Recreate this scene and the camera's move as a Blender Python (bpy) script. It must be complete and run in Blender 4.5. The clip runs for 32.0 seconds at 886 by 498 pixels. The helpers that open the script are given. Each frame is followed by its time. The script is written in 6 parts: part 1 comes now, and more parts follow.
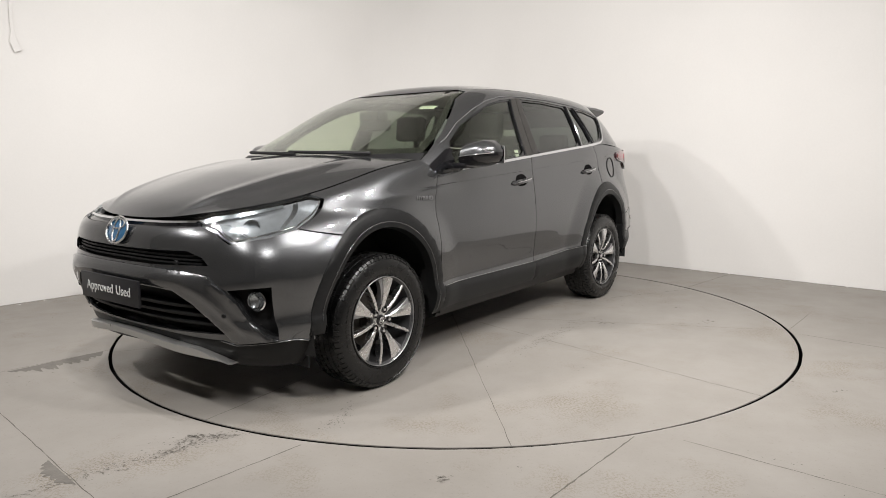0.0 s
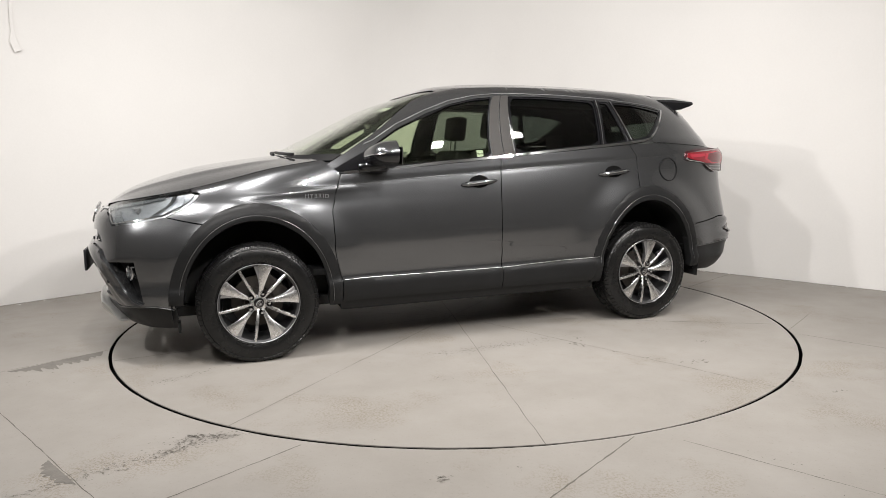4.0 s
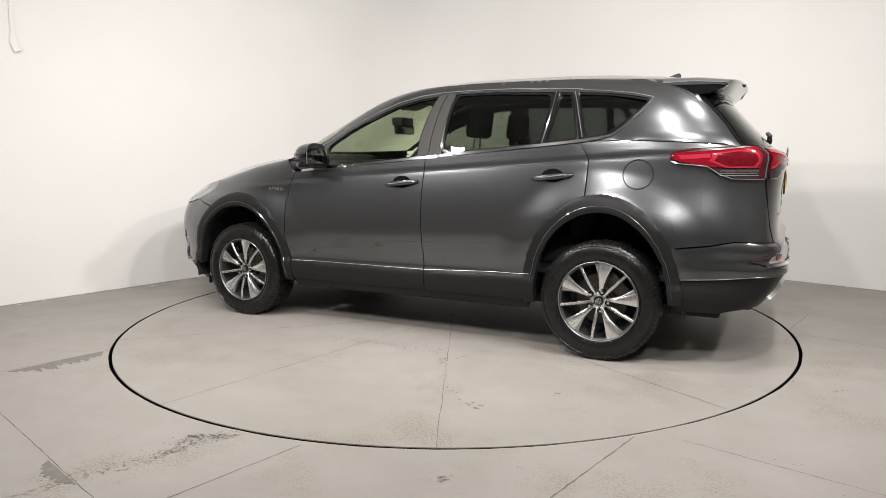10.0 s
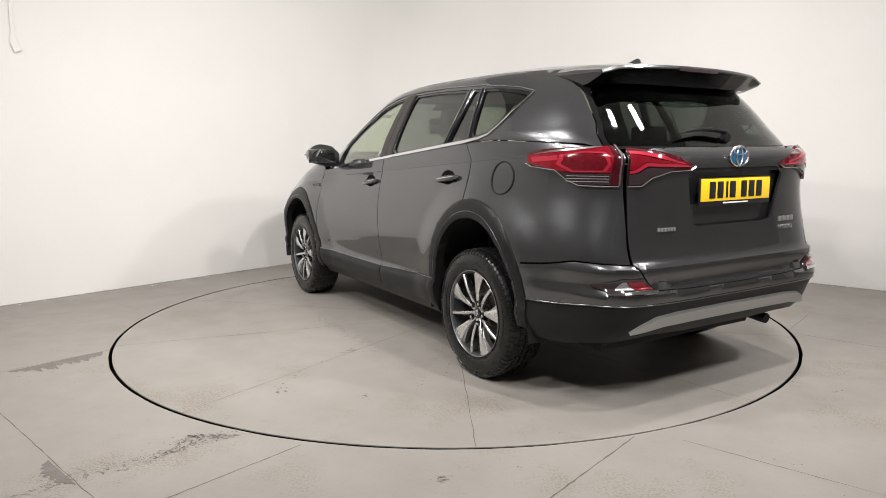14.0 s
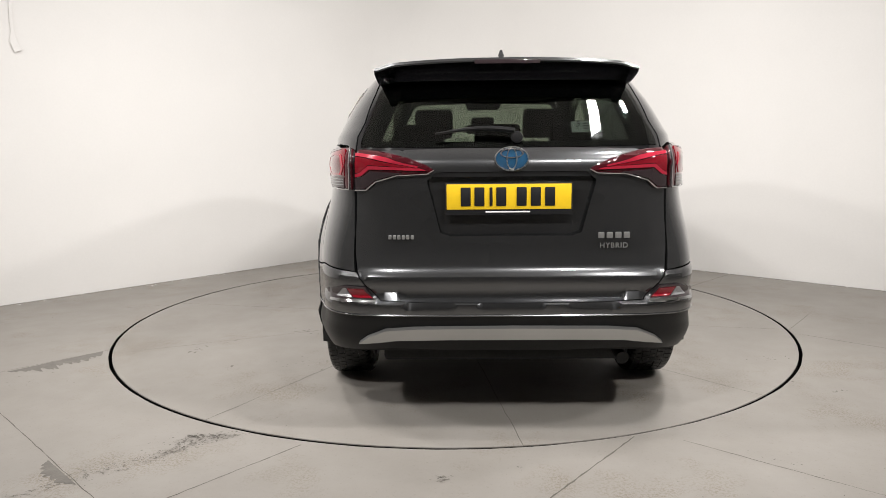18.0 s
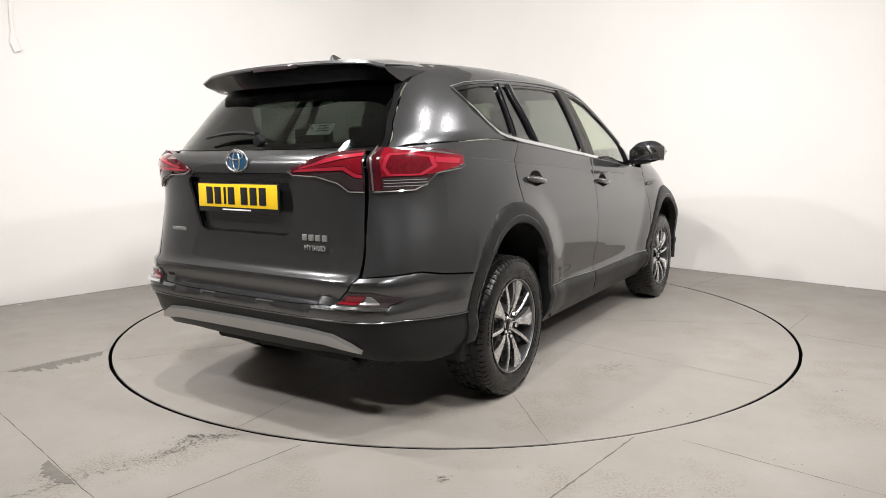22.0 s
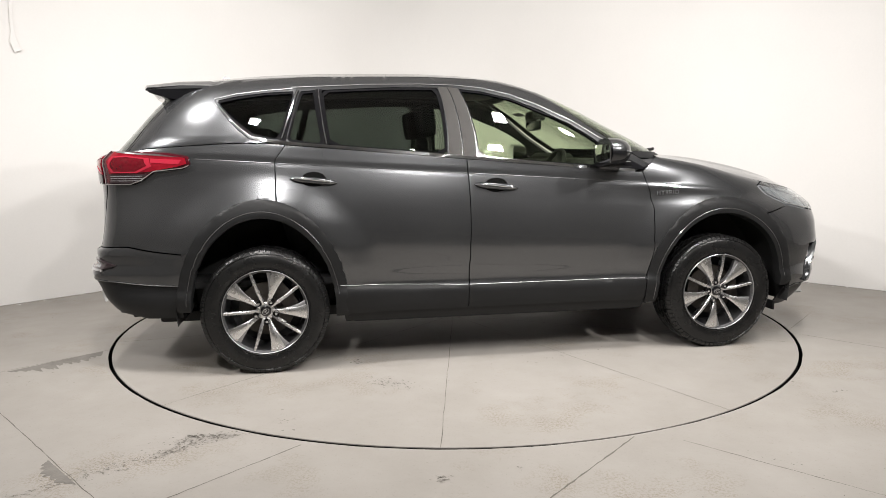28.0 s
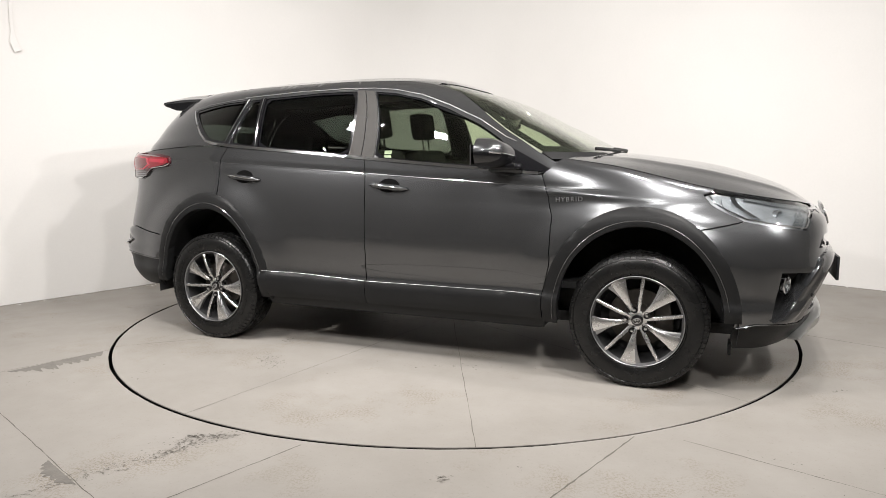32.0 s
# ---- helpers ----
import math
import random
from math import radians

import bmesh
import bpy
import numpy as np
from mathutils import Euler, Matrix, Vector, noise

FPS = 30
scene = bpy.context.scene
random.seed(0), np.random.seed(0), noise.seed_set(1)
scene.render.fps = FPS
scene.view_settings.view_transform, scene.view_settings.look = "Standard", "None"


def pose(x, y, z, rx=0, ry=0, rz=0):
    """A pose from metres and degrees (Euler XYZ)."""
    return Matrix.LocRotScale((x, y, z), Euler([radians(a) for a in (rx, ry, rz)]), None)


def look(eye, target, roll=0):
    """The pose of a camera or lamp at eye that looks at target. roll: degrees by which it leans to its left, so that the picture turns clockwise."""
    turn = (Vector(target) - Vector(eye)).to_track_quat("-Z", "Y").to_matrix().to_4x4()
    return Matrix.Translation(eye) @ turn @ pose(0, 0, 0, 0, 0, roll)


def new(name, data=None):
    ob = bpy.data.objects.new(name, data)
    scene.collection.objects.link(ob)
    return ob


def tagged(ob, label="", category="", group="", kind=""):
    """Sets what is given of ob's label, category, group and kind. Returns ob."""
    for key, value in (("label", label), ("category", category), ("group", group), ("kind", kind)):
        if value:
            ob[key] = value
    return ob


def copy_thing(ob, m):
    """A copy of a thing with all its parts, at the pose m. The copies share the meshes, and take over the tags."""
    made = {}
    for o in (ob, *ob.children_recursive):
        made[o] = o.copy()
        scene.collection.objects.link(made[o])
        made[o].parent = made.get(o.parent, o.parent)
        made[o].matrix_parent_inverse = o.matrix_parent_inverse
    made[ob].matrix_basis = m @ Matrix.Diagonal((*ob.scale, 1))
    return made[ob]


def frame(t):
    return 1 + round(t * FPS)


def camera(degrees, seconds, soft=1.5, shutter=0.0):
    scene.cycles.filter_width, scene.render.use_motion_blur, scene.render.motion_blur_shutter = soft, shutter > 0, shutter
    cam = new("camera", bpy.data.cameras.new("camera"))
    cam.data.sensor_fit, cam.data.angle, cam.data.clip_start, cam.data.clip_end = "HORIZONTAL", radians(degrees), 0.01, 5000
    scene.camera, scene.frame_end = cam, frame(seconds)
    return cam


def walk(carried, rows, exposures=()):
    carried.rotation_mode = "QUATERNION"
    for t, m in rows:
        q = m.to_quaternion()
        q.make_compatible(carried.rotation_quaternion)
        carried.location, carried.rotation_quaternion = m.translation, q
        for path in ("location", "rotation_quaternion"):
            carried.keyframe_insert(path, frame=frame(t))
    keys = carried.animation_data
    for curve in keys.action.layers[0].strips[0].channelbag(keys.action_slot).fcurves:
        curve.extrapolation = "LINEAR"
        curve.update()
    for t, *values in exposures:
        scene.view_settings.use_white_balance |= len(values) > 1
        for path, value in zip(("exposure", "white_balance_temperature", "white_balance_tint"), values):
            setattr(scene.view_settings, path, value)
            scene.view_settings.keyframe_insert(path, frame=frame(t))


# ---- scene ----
# ---------------------------------------------------------------- camera
CAM_POSE = pose(0, -4.851, 1.176, 90 - 7.98, 0, 0.7955) @ pose(0, 0, 0, 0, 0, -0.5165)
cam = camera(66.8, 32.0, soft=0.7)
walk(cam, [(0.0, CAM_POSE), (32.0, CAM_POSE)], exposures=[(0.0, -0.33), (5.0, -0.24), (18.0, -0.26), (22.5, -0.06), (32.0, -0.08)])

# ---------------------------------------------------------------- world and lamps
world = bpy.data.worlds.new("studio_world")
scene.world = world
world.use_nodes = True
world.node_tree.nodes["Background"].inputs["Color"].default_value = (0.9, 0.95, 1.0, 1)
world.node_tree.nodes["Background"].inputs["Strength"].default_value = 0.02

# Ceiling-hung LED panels: place, target, width, length, watts
PANELS = [
    ((1.15, -1.95, 3.05), (0.30, 0.5, 0.4), 0.16, 0.16, 18),
    ((1.95, -1.45, 3.05), (1.0, -0.5, 0.0), 0.16, 0.16, 24),
    ((1.40, -2.75, 3.05), (0.0, 1.6, 0.9), 0.16, 0.16, 67),
    ((-1.20, -2.15, 3.05), (0.0, 1.6, 0.9), 0.16, 0.16, 58),
    ((-2.10, -1.70, 3.05), (-1.1, -0.6, 0.0), 0.16, 0.16, 30),
    ((-0.95, -4.30, 3.05), (0.0, 0.7, 0.7), 0.16, 0.16, 45),
    ((1.05, -4.50, 3.05), (0.0, 0.7, 0.7), 0.16, 0.16, 45),
    ((-3.40, -2.60, 3.05), (-0.4, 0.0, 0.8), 0.16, 0.16, 42),
    ((3.20, -2.90, 3.05), (0.4, 0.0, 0.8), 0.16, 0.16, 42),
]


# ---------------------------------------------------------------- materials
def material(name, colour, rough=0.5, metal=0.0, coat=0.0, vary=0.0, scale=8.0, bump=0.0, bump_scale=60.0,
             spec=0.5, trans=0.0, ior=1.45, rough_vary=0.0, second=None):
    """A procedural surface: colour broken at two scales, with roughness and relief to match."""
    m = bpy.data.materials.new(name)
    m.use_nodes = True
    nt = m.node_tree
    p = nt.nodes["Principled BSDF"]
    p.inputs["Base Color"].default_value = (*colour, 1)
    p.inputs["Roughness"].default_value = rough
    p.inputs["Metallic"].default_value = metal
    p.inputs["Coat Weight"].default_value = coat
    p.inputs["Coat Roughness"].default_value = 0.03
    p.inputs["Specular IOR Level"].default_value = spec
    p.inputs["Transmission Weight"].default_value = trans
    p.inputs["IOR"].default_value = ior
    if vary or bump or rough_vary:
        co = nt.nodes.new("ShaderNodeTexCoord")
        big = nt.nodes.new("ShaderNodeTexNoise")
        big.inputs["Scale"].default_value = scale
        big.inputs["Detail"].default_value = 6
        fine = nt.nodes.new("ShaderNodeTexNoise")
        fine.inputs["Scale"].default_value = bump_scale
        fine.inputs["Detail"].default_value = 4
        for n in (big, fine):
            nt.links.new(co.outputs["Object"], n.inputs["Vector"])
        if vary:
            both = nt.nodes.new("ShaderNodeMix")
            both.data_type = "FLOAT"
            both.inputs[0].default_value = 0.35
            nt.links.new(big.outputs["Fac"], both.inputs[2])
            nt.links.new(fine.outputs["Fac"], both.inputs[3])
            ramp = nt.nodes.new("ShaderNodeValToRGB")
            ramp.color_ramp.elements[0].position = 0.3
            ramp.color_ramp.elements[1].position = 0.7
            dark = second or [c * (1 - vary) for c in colour]
            ramp.color_ramp.elements[0].color = (*dark, 1)
            ramp.color_ramp.elements[1].color = (*[min(1, c * (1 + vary * 0.5)) for c in colour], 1)
            nt.links.new(both.outputs[0], ramp.inputs["Fac"])
            nt.links.new(ramp.outputs["Color"], p.inputs["Base Color"])
        if rough_vary:
            r = nt.nodes.new("ShaderNodeMapRange")
            r.inputs["To Min"].default_value = rough - rough_vary
            r.inputs["To Max"].default_value = rough + rough_vary
            nt.links.new(big.outputs["Fac"], r.inputs["Value"])
            nt.links.new(r.outputs["Result"], p.inputs["Roughness"])
        if bump:
            b = nt.nodes.new("ShaderNodeBump")
            b.inputs["Strength"].default_value = bump
            b.inputs["Distance"].default_value = 0.004
            nt.links.new(fine.outputs["Fac"], b.inputs["Height"])
            nt.links.new(b.outputs["Normal"], p.inputs["Normal"])
    return m


def glass(name, tint, rough=0.0, reflect=1.0):
    """A thin tinted pane: it lets light straight through, tinted, and mirrors by Fresnel."""
    m = bpy.data.materials.new(name)
    m.use_nodes = True
    nt = m.node_tree
    nt.nodes.remove(nt.nodes["Principled BSDF"])
    clear = nt.nodes.new("ShaderNodeBsdfTransparent")
    clear.inputs["Color"].default_value = (*tint, 1)
    gloss = nt.nodes.new("ShaderNodeBsdfGlossy")
    gloss.inputs["Roughness"].default_value = rough
    gloss.inputs["Color"].default_value = (reflect, reflect, reflect, 1)
    facing = nt.nodes.new("ShaderNodeLayerWeight")
    facing.inputs["Blend"].default_value = 0.5
    power = nt.nodes.new("ShaderNodeMath")
    power.operation = "POWER"
    power.inputs[1].default_value = 4.0
    sheen = nt.nodes.new("ShaderNodeMath")
    sheen.operation = "MULTIPLY_ADD"
    sheen.inputs[1].default_value, sheen.inputs[2].default_value = 0.85, 0.045
    mix = nt.nodes.new("ShaderNodeMixShader")
    nt.links.new(facing.outputs["Facing"], power.inputs[0])
    nt.links.new(power.outputs[0], sheen.inputs[0])
    nt.links.new(sheen.outputs[0], mix.inputs[0])
    nt.links.new(clear.outputs[0], mix.inputs[1])
    nt.links.new(gloss.outputs[0], mix.inputs[2])
    nt.links.new(mix.outputs[0], nt.nodes["Material Output"].inputs["Surface"])
    return m


def glow(name, colour, strength):
    m = bpy.data.materials.new(name)
    m.use_nodes = True
    p = m.node_tree.nodes["Principled BSDF"]
    p.inputs["Base Color"].default_value = (*colour, 1)
    p.inputs["Emission Color"].default_value = (*colour, 1)
    p.inputs["Emission Strength"].default_value = strength
    return m


def paint(name, colour, rough=0.32):
    """Metallic car paint: flake base under a clear coat, with faint dust and haze."""
    m = material(name, colour, rough=rough, metal=0.85, coat=1.0, vary=0.05, scale=3.0, bump_scale=900.0, rough_vary=0.03)
    p = m.node_tree.nodes["Principled BSDF"]
    p.inputs["Coat Roughness"].default_value = 0.02
    p.inputs["Coat IOR"].default_value = 1.6
    p.inputs["Specular Tint"].default_value = (0.45, 0.45, 0.46, 1)
    return m


PAINT = paint("graphite_paint", (0.098, 0.1005, 0.1045), 0.255)
CLADDING = material("dark_grey_moulding", (0.013, 0.0132, 0.0135), rough=0.38, spec=0.20, vary=0.15, scale=6, bump=0.05, bump_scale=700, rough_vary=0.06)
PILLAR = material("satin_pillar_grey", (0.035, 0.033, 0.031), rough=0.5, spec=0.2, vary=0.08, scale=20)
BLACK = material("black_plastic", (0.011, 0.011, 0.0115), rough=0.5, spec=0.18, vary=0.25, scale=12, bump=0.1, bump_scale=500)
GLOSS_BLACK = material("gloss_black", (0.006, 0.006, 0.007), rough=0.08, coat=0.5)
UNDER = material("underbody_black", (0.016, 0.016, 0.016), rough=0.8, vary=0.5, scale=5, bump=0.4, bump_scale=80)
CHROME = material("chrome", (0.75, 0.76, 0.78), rough=0.07, metal=1.0)
SILVER = material("satin_silver", (0.43, 0.43, 0.42), rough=0.30, metal=0.7, vary=0.02, scale=10, rough_vary=0.06)
RUBBER = material("tyre_rubber", (0.008, 0.008, 0.008), rough=0.27, spec=0.42, vary=0.3, scale=14, bump=0.15, bump_scale=300, rough_vary=0.1)
ALLOY = material("machined_alloy", (0.74, 0.74, 0.74), rough=0.27, metal=1.0, vary=0.06, scale=20, rough_vary=0.05)
BARREL = material("dark_wheel_barrel", (0.060, 0.060, 0.062), rough=0.45, metal=0.5, vary=0.3, scale=15)
ALLOY_DARK = material("grey_alloy_lacquer", (0.30, 0.30, 0.305), rough=0.35, metal=0.8, coat=0.3, vary=0.1, scale=20)
IRON = material("brake_iron", (0.07, 0.062, 0.055), rough=0.5, metal=0.7, vary=0.4, scale=12)
GLASS_CLEAR = glass("green_tinted_glass", (0.84, 0.88, 0.79))
GLASS_DARK = glass("privacy_glass", (0.47, 0.50, 0.475))
GLASS_LAMP = glass("clear_lamp_cover", (0.92, 0.94, 0.95))
CABIN = material("cabin_charcoal_plastic", (0.022, 0.022, 0.023), rough=0.7, vary=0.2, scale=10, bump=0.2, bump_scale=400)
SEAT = material("charcoal_seat_cloth", (0.020, 0.020, 0.021), rough=0.9, vary=0.25, scale=30, bump=0.4, bump_scale=500)
HEADLINER = material("light_grey_headliner", (0.36, 0.35, 0.33), rough=0.95, vary=0.08, scale=30, bump=0.2, bump_scale=600)
LENS_RED = material("red_lamp_lens", (0.18, 0.005, 0.012), rough=0.10, coat=1.0, vary=0.2, scale=25)
LENS_DEEP = material("deep_red_lens", (0.055, 0.004, 0.008), rough=0.12, coat=1.0, vary=0.2, scale=25)
LENS_MID = material("shaded_red_lens", (0.105, 0.004, 0.009), rough=0.12, coat=1.0, vary=0.25, scale=60)
LENS_PINK = material("pale_red_light_guide", (0.32, 0.016, 0.034), rough=0.14, coat=1.0)
LAMP_GREY = material("satin_lamp_housing", (0.34, 0.34, 0.345), rough=0.28, metal=0.6, vary=0.2, scale=40)
SMOKE = material("smoked_lamp_lens", (0.028, 0.020, 0.022), rough=0.10, coat=0.6)
REFLECTOR = material("lamp_reflector", (0.50, 0.51, 0.52), rough=0.18, metal=0.9, vary=0.12, scale=60)
EMBLEM_BLUE = material("blue_badge_enamel", (0.022, 0.085, 0.17), rough=0.15, coat=0.7)
PLATE_YELLOW = material("yellow_plate", (0.85, 0.56, 0.02), rough=0.35, vary=0.04, scale=30)
PLATE_BLACK = material("plate_black", (0.012, 0.012, 0.014), rough=0.4)
WHITE_INK = material("white_lettering", (0.80, 0.80, 0.80), rough=0.5)
WALL = material("white_painted_wall", (0.80, 0.785, 0.765), rough=0.85, vary=0.03, scale=1.3, bump=0.05, bump_scale=60)
# unseen wall, its grey set to throw fill and reflections onto the car
HALL = material("grey_hall_wall", (0.34, 0.333, 0.322), rough=0.9, vary=0.15, scale=0.8)
CEILING = material("pale_ceiling", (0.40, 0.39, 0.375), rough=0.9, vary=0.12, scale=2)
# near-black that puts the shade of narrow recesses into the colour
RECESS_SHADE = material("black_ring_gap", (0.003, 0.003, 0.003), rough=0.9, spec=0.1, vary=0.3, scale=9)
STICKER = material("pale_paper_sticker", (0.55, 0.56, 0.55), rough=0.6, vary=0.06, scale=30)
STAIN = material("faint_floor_scuff", (0.195, 0.180, 0.160), rough=0.9, vary=0.3, scale=25)
CHALK = material("pale_floor_scrape", (0.42, 0.40, 0.37), rough=0.9, vary=0.2, scale=25)
JOINT = material("dark_joint", (0.15, 0.138, 0.120), rough=0.95, vary=0.3, scale=20)
HOUSING = material("white_lamp_housing", (0.55, 0.55, 0.55), rough=0.5)
LED = glow("led_diffuser", (1.0, 0.98, 0.94), 14.0)


def floor_material(name, seed):
    """Pale grey painted concrete: patches, scuffs, worn spots showing darker screed, dust."""
    m = bpy.data.materials.new(name)
    m.use_nodes = True
    nt = m.node_tree
    p = nt.nodes["Principled BSDF"]
    co = nt.nodes.new("ShaderNodeTexCoord")
    mp = nt.nodes.new("ShaderNodeMapping")
    mp.inputs["Location"].default_value = (seed, seed * 0.7, 0)
    nt.links.new(co.outputs["Object"], mp.inputs["Vector"])

    def noise_at(scale, detail, rough=0.6, stretch=None):
        n = nt.nodes.new("ShaderNodeTexNoise")
        n.inputs["Scale"].default_value = scale
        n.inputs["Detail"].default_value = detail
        n.inputs["Roughness"].default_value = rough
        src = mp
        if stretch:
            src = nt.nodes.new("ShaderNodeMapping")
            src.inputs["Scale"].default_value = stretch
            src.inputs["Rotation"].default_value = (0, 0, 0.6)
            nt.links.new(mp.outputs[0], src.inputs["Vector"])
        nt.links.new(src.outputs[0], n.inputs["Vector"])
        return n.outputs["Fac"]

    def ramp(fac, p0, p1, c0, c1):
        r = nt.nodes.new("ShaderNodeValToRGB")
        r.color_ramp.elements[0].position, r.color_ramp.elements[1].position = p0, p1
        r.color_ramp.elements[0].color, r.color_ramp.elements[1].color = (*c0, 1), (*c1, 1)
        nt.links.new(fac, r.inputs["Fac"])
        return r.outputs["Color"]

    def mult(a, b, fac=1.0):
        x = nt.nodes.new("ShaderNodeMix")
        x.data_type, x.blend_type = "RGBA", "MULTIPLY"
        x.inputs[0].default_value = fac
        nt.links.new(a, x.inputs[6])
        nt.links.new(b, x.inputs[7])
        return x.outputs[2]

    base = ramp(noise_at(0.8, 5), 0.35, 0.68, (0.285, 0.266, 0.243), (0.330, 0.310, 0.286))
    cloud = ramp(noise_at(4.5, 8), 0.3, 0.7, (0.92, 0.915, 0.90), (1, 1, 1))
    specks = ramp(noise_at(70, 3, 0.7), 0.30, 0.40, (0.88, 0.87, 0.85), (1, 1, 1))
    scuff = ramp(noise_at(9, 9, 0.75, (1, 5, 1)), 0.27, 0.35, (0.72, 0.69, 0.64), (1, 1, 1))
    colour = mult(mult(mult(base, cloud), specks), scuff)
    dust = ramp(noise_at(95, 5, 0.7), 0.48, 0.58, (1, 1, 1), (0.73, 0.665, 0.57))
    where = nt.nodes.new("ShaderNodeMapRange")
    where.inputs["From Min"].default_value, where.inputs["From Max"].default_value = 0.53, 0.64
    nt.links.new(noise_at(1.7, 7, 0.65), where.inputs["Value"])
    laid = nt.nodes.new("ShaderNodeMix")
    laid.data_type, laid.blend_type = "RGBA", "MULTIPLY"
    nt.links.new(where.outputs["Result"], laid.inputs[0])
    nt.links.new(colour, laid.inputs[6])
    nt.links.new(dust, laid.inputs[7])
    colour = laid.outputs[2]
    nt.links.new(colour, p.inputs["Base Color"])
    rr = nt.nodes.new("ShaderNodeMapRange")
    rr.inputs["To Min"].default_value, rr.inputs["To Max"].default_value = 0.42, 0.72
    nt.links.new(noise_at(3.0, 6), rr.inputs["Value"])
    nt.links.new(rr.outputs["Result"], p.inputs["Roughness"])
    b = nt.nodes.new("ShaderNodeBump")
    b.inputs["Strength"].default_value, b.inputs["Distance"].default_value = 0.12, 0.004
    nt.links.new(noise_at(45, 6), b.inputs["Height"])
    nt.links.new(b.outputs["Normal"], p.inputs["Normal"])
    return m


FLOOR = floor_material("painted_concrete", 3.1)
DECK = floor_material("painted_turntable_deck", 11.7)
SCREED = material("bare_screed", (0.195, 0.182, 0.165), rough=0.9, vary=0.25, scale=14, bump=0.3, bump_scale=90)


# ---------------------------------------------------------------- mesh helpers
def part(name, bm, mat, parent, label="", smooth=40):
    """Links a bmesh as one mesh object under a thing or a part."""
    me = bpy.data.meshes.new(name)
    bm.normal_update()
    bm.to_mesh(me)
    bm.free()
    me.materials.append(mat)
    if smooth:
        me.shade_smooth()
        me.set_sharp_from_angle(angle=radians(smooth))
    ob = new(name, me)
    if parent:
        ob.parent = parent
    if label:
        tagged(ob, label)
    return ob


def mirrored(ob, parent):
    """A copy of a part, mirrored from the car's left to its right side, with its own mesh."""
    me = ob.data.copy()
    me.transform(Matrix.Diagonal((1, -1, 1, 1)) @ ob.matrix_basis)
    me.flip_normals()
    twin = new(ob.name.split(".")[0], me)
    twin.parent = parent
    for key in ("label",):
        if key in ob:
            twin[key] = ob[key]
    for child in ob.children:
        mirrored(child, twin)
    return twin


def box(bm, x0, x1, y0, y1, z0, z1, bevel=0.0, m=None, seg=2):
    mat = Matrix.Translation(((x0 + x1) / 2, (y0 + y1) / 2, (z0 + z1) / 2)) @ Matrix.Diagonal((x1 - x0, y1 - y0, z1 - z0, 1))
    geo = bmesh.ops.create_cube(bm, size=1, matrix=mat)
    if bevel:
        edges = list({e for v in geo["verts"] for e in v.link_edges})
        res = bmesh.ops.bevel(bm, geom=edges, offset=bevel, segments=seg, affect="EDGES", profile=0.6)
        verts = list({v for f in res["faces"] for v in f.verts} | {v for v in geo["verts"] if v.is_valid})
    else:
        verts = geo["verts"]
    if m is not None:
        bmesh.ops.transform(bm, matrix=m, verts=verts)
    return bm


def lathe(bm, profile, steps=48, axis="y", m=None, closed=False):
    """Turns a profile of (radius, along) pairs round an axis."""
    rings = []
    for i in range(steps):
        a = 2 * math.pi * i / steps
        ring = []
        for r, s in profile:
            p = (r * math.cos(a), s, r * math.sin(a)) if axis == "y" else (r * math.cos(a), r * math.sin(a), s)
            v = Vector(p)
            ring.append(bm.verts.new(m @ v if m is not None else v))
        rings.append(ring)
    n = len(profile)
    for i in range(steps):
        a, b = rings[i], rings[(i + 1) % steps]
        for j in range(n if closed else n - 1):
            k = (j + 1) % n
            bm.faces.new((a[j], a[k], b[k], b[j]))
    bmesh.ops.remove_doubles(bm, verts=bm.verts, dist=1e-6)
    bmesh.ops.recalc_face_normals(bm, faces=bm.faces)
    return bm


def tube(bm, points, radius, sides=8, flat=1.0):
    """A round rod along points; flat squeezes its height."""
    pts = [Vector(p) for p in points]
    rings = []
    for i, p in enumerate(pts):
        d = (pts[min(i + 1, len(pts) - 1)] - pts[max(i - 1, 0)]).normalized()
        u = d.cross(Vector((0, 0, 1)))
        u = u.normalized() if u.length > 1e-4 else Vector((1, 0, 0))
        w = u.cross(d)
        r = radius[i] if isinstance(radius, (list, tuple)) else radius
        rings.append([bm.verts.new(p + u * r * math.cos(2 * math.pi * k / sides) + w * r * flat * math.sin(2 * math.pi * k / sides)) for k in range(sides)])
    for a, b in zip(rings, rings[1:]):
        for k in range(sides):
            bm.faces.new((a[k], a[(k + 1) % sides], b[(k + 1) % sides], b[k]))
    bm.faces.new(rings[0])
    bm.faces.new(rings[-1])
    bmesh.ops.recalc_face_normals(bm, faces=bm.faces)
    return bm


def prism(bm, outline, y0, y1, m=None):
    """Extrudes an outline of (x, z) from y0 to y1."""
    a = [bm.verts.new((x, y0, z)) for x, z in outline]
    b = [bm.verts.new((x, y1, z)) for x, z in outline]
    n = len(a)
    bm.faces.new(a)
    bm.faces.new(b)
    for i in range(n):
        bm.faces.new((a[i], a[(i + 1) % n], b[(i + 1) % n], b[i]))
    if m is not None:
        bmesh.ops.transform(bm, matrix=m, verts=a + b)
    bmesh.ops.recalc_face_normals(bm, faces=bm.faces)
    return bm


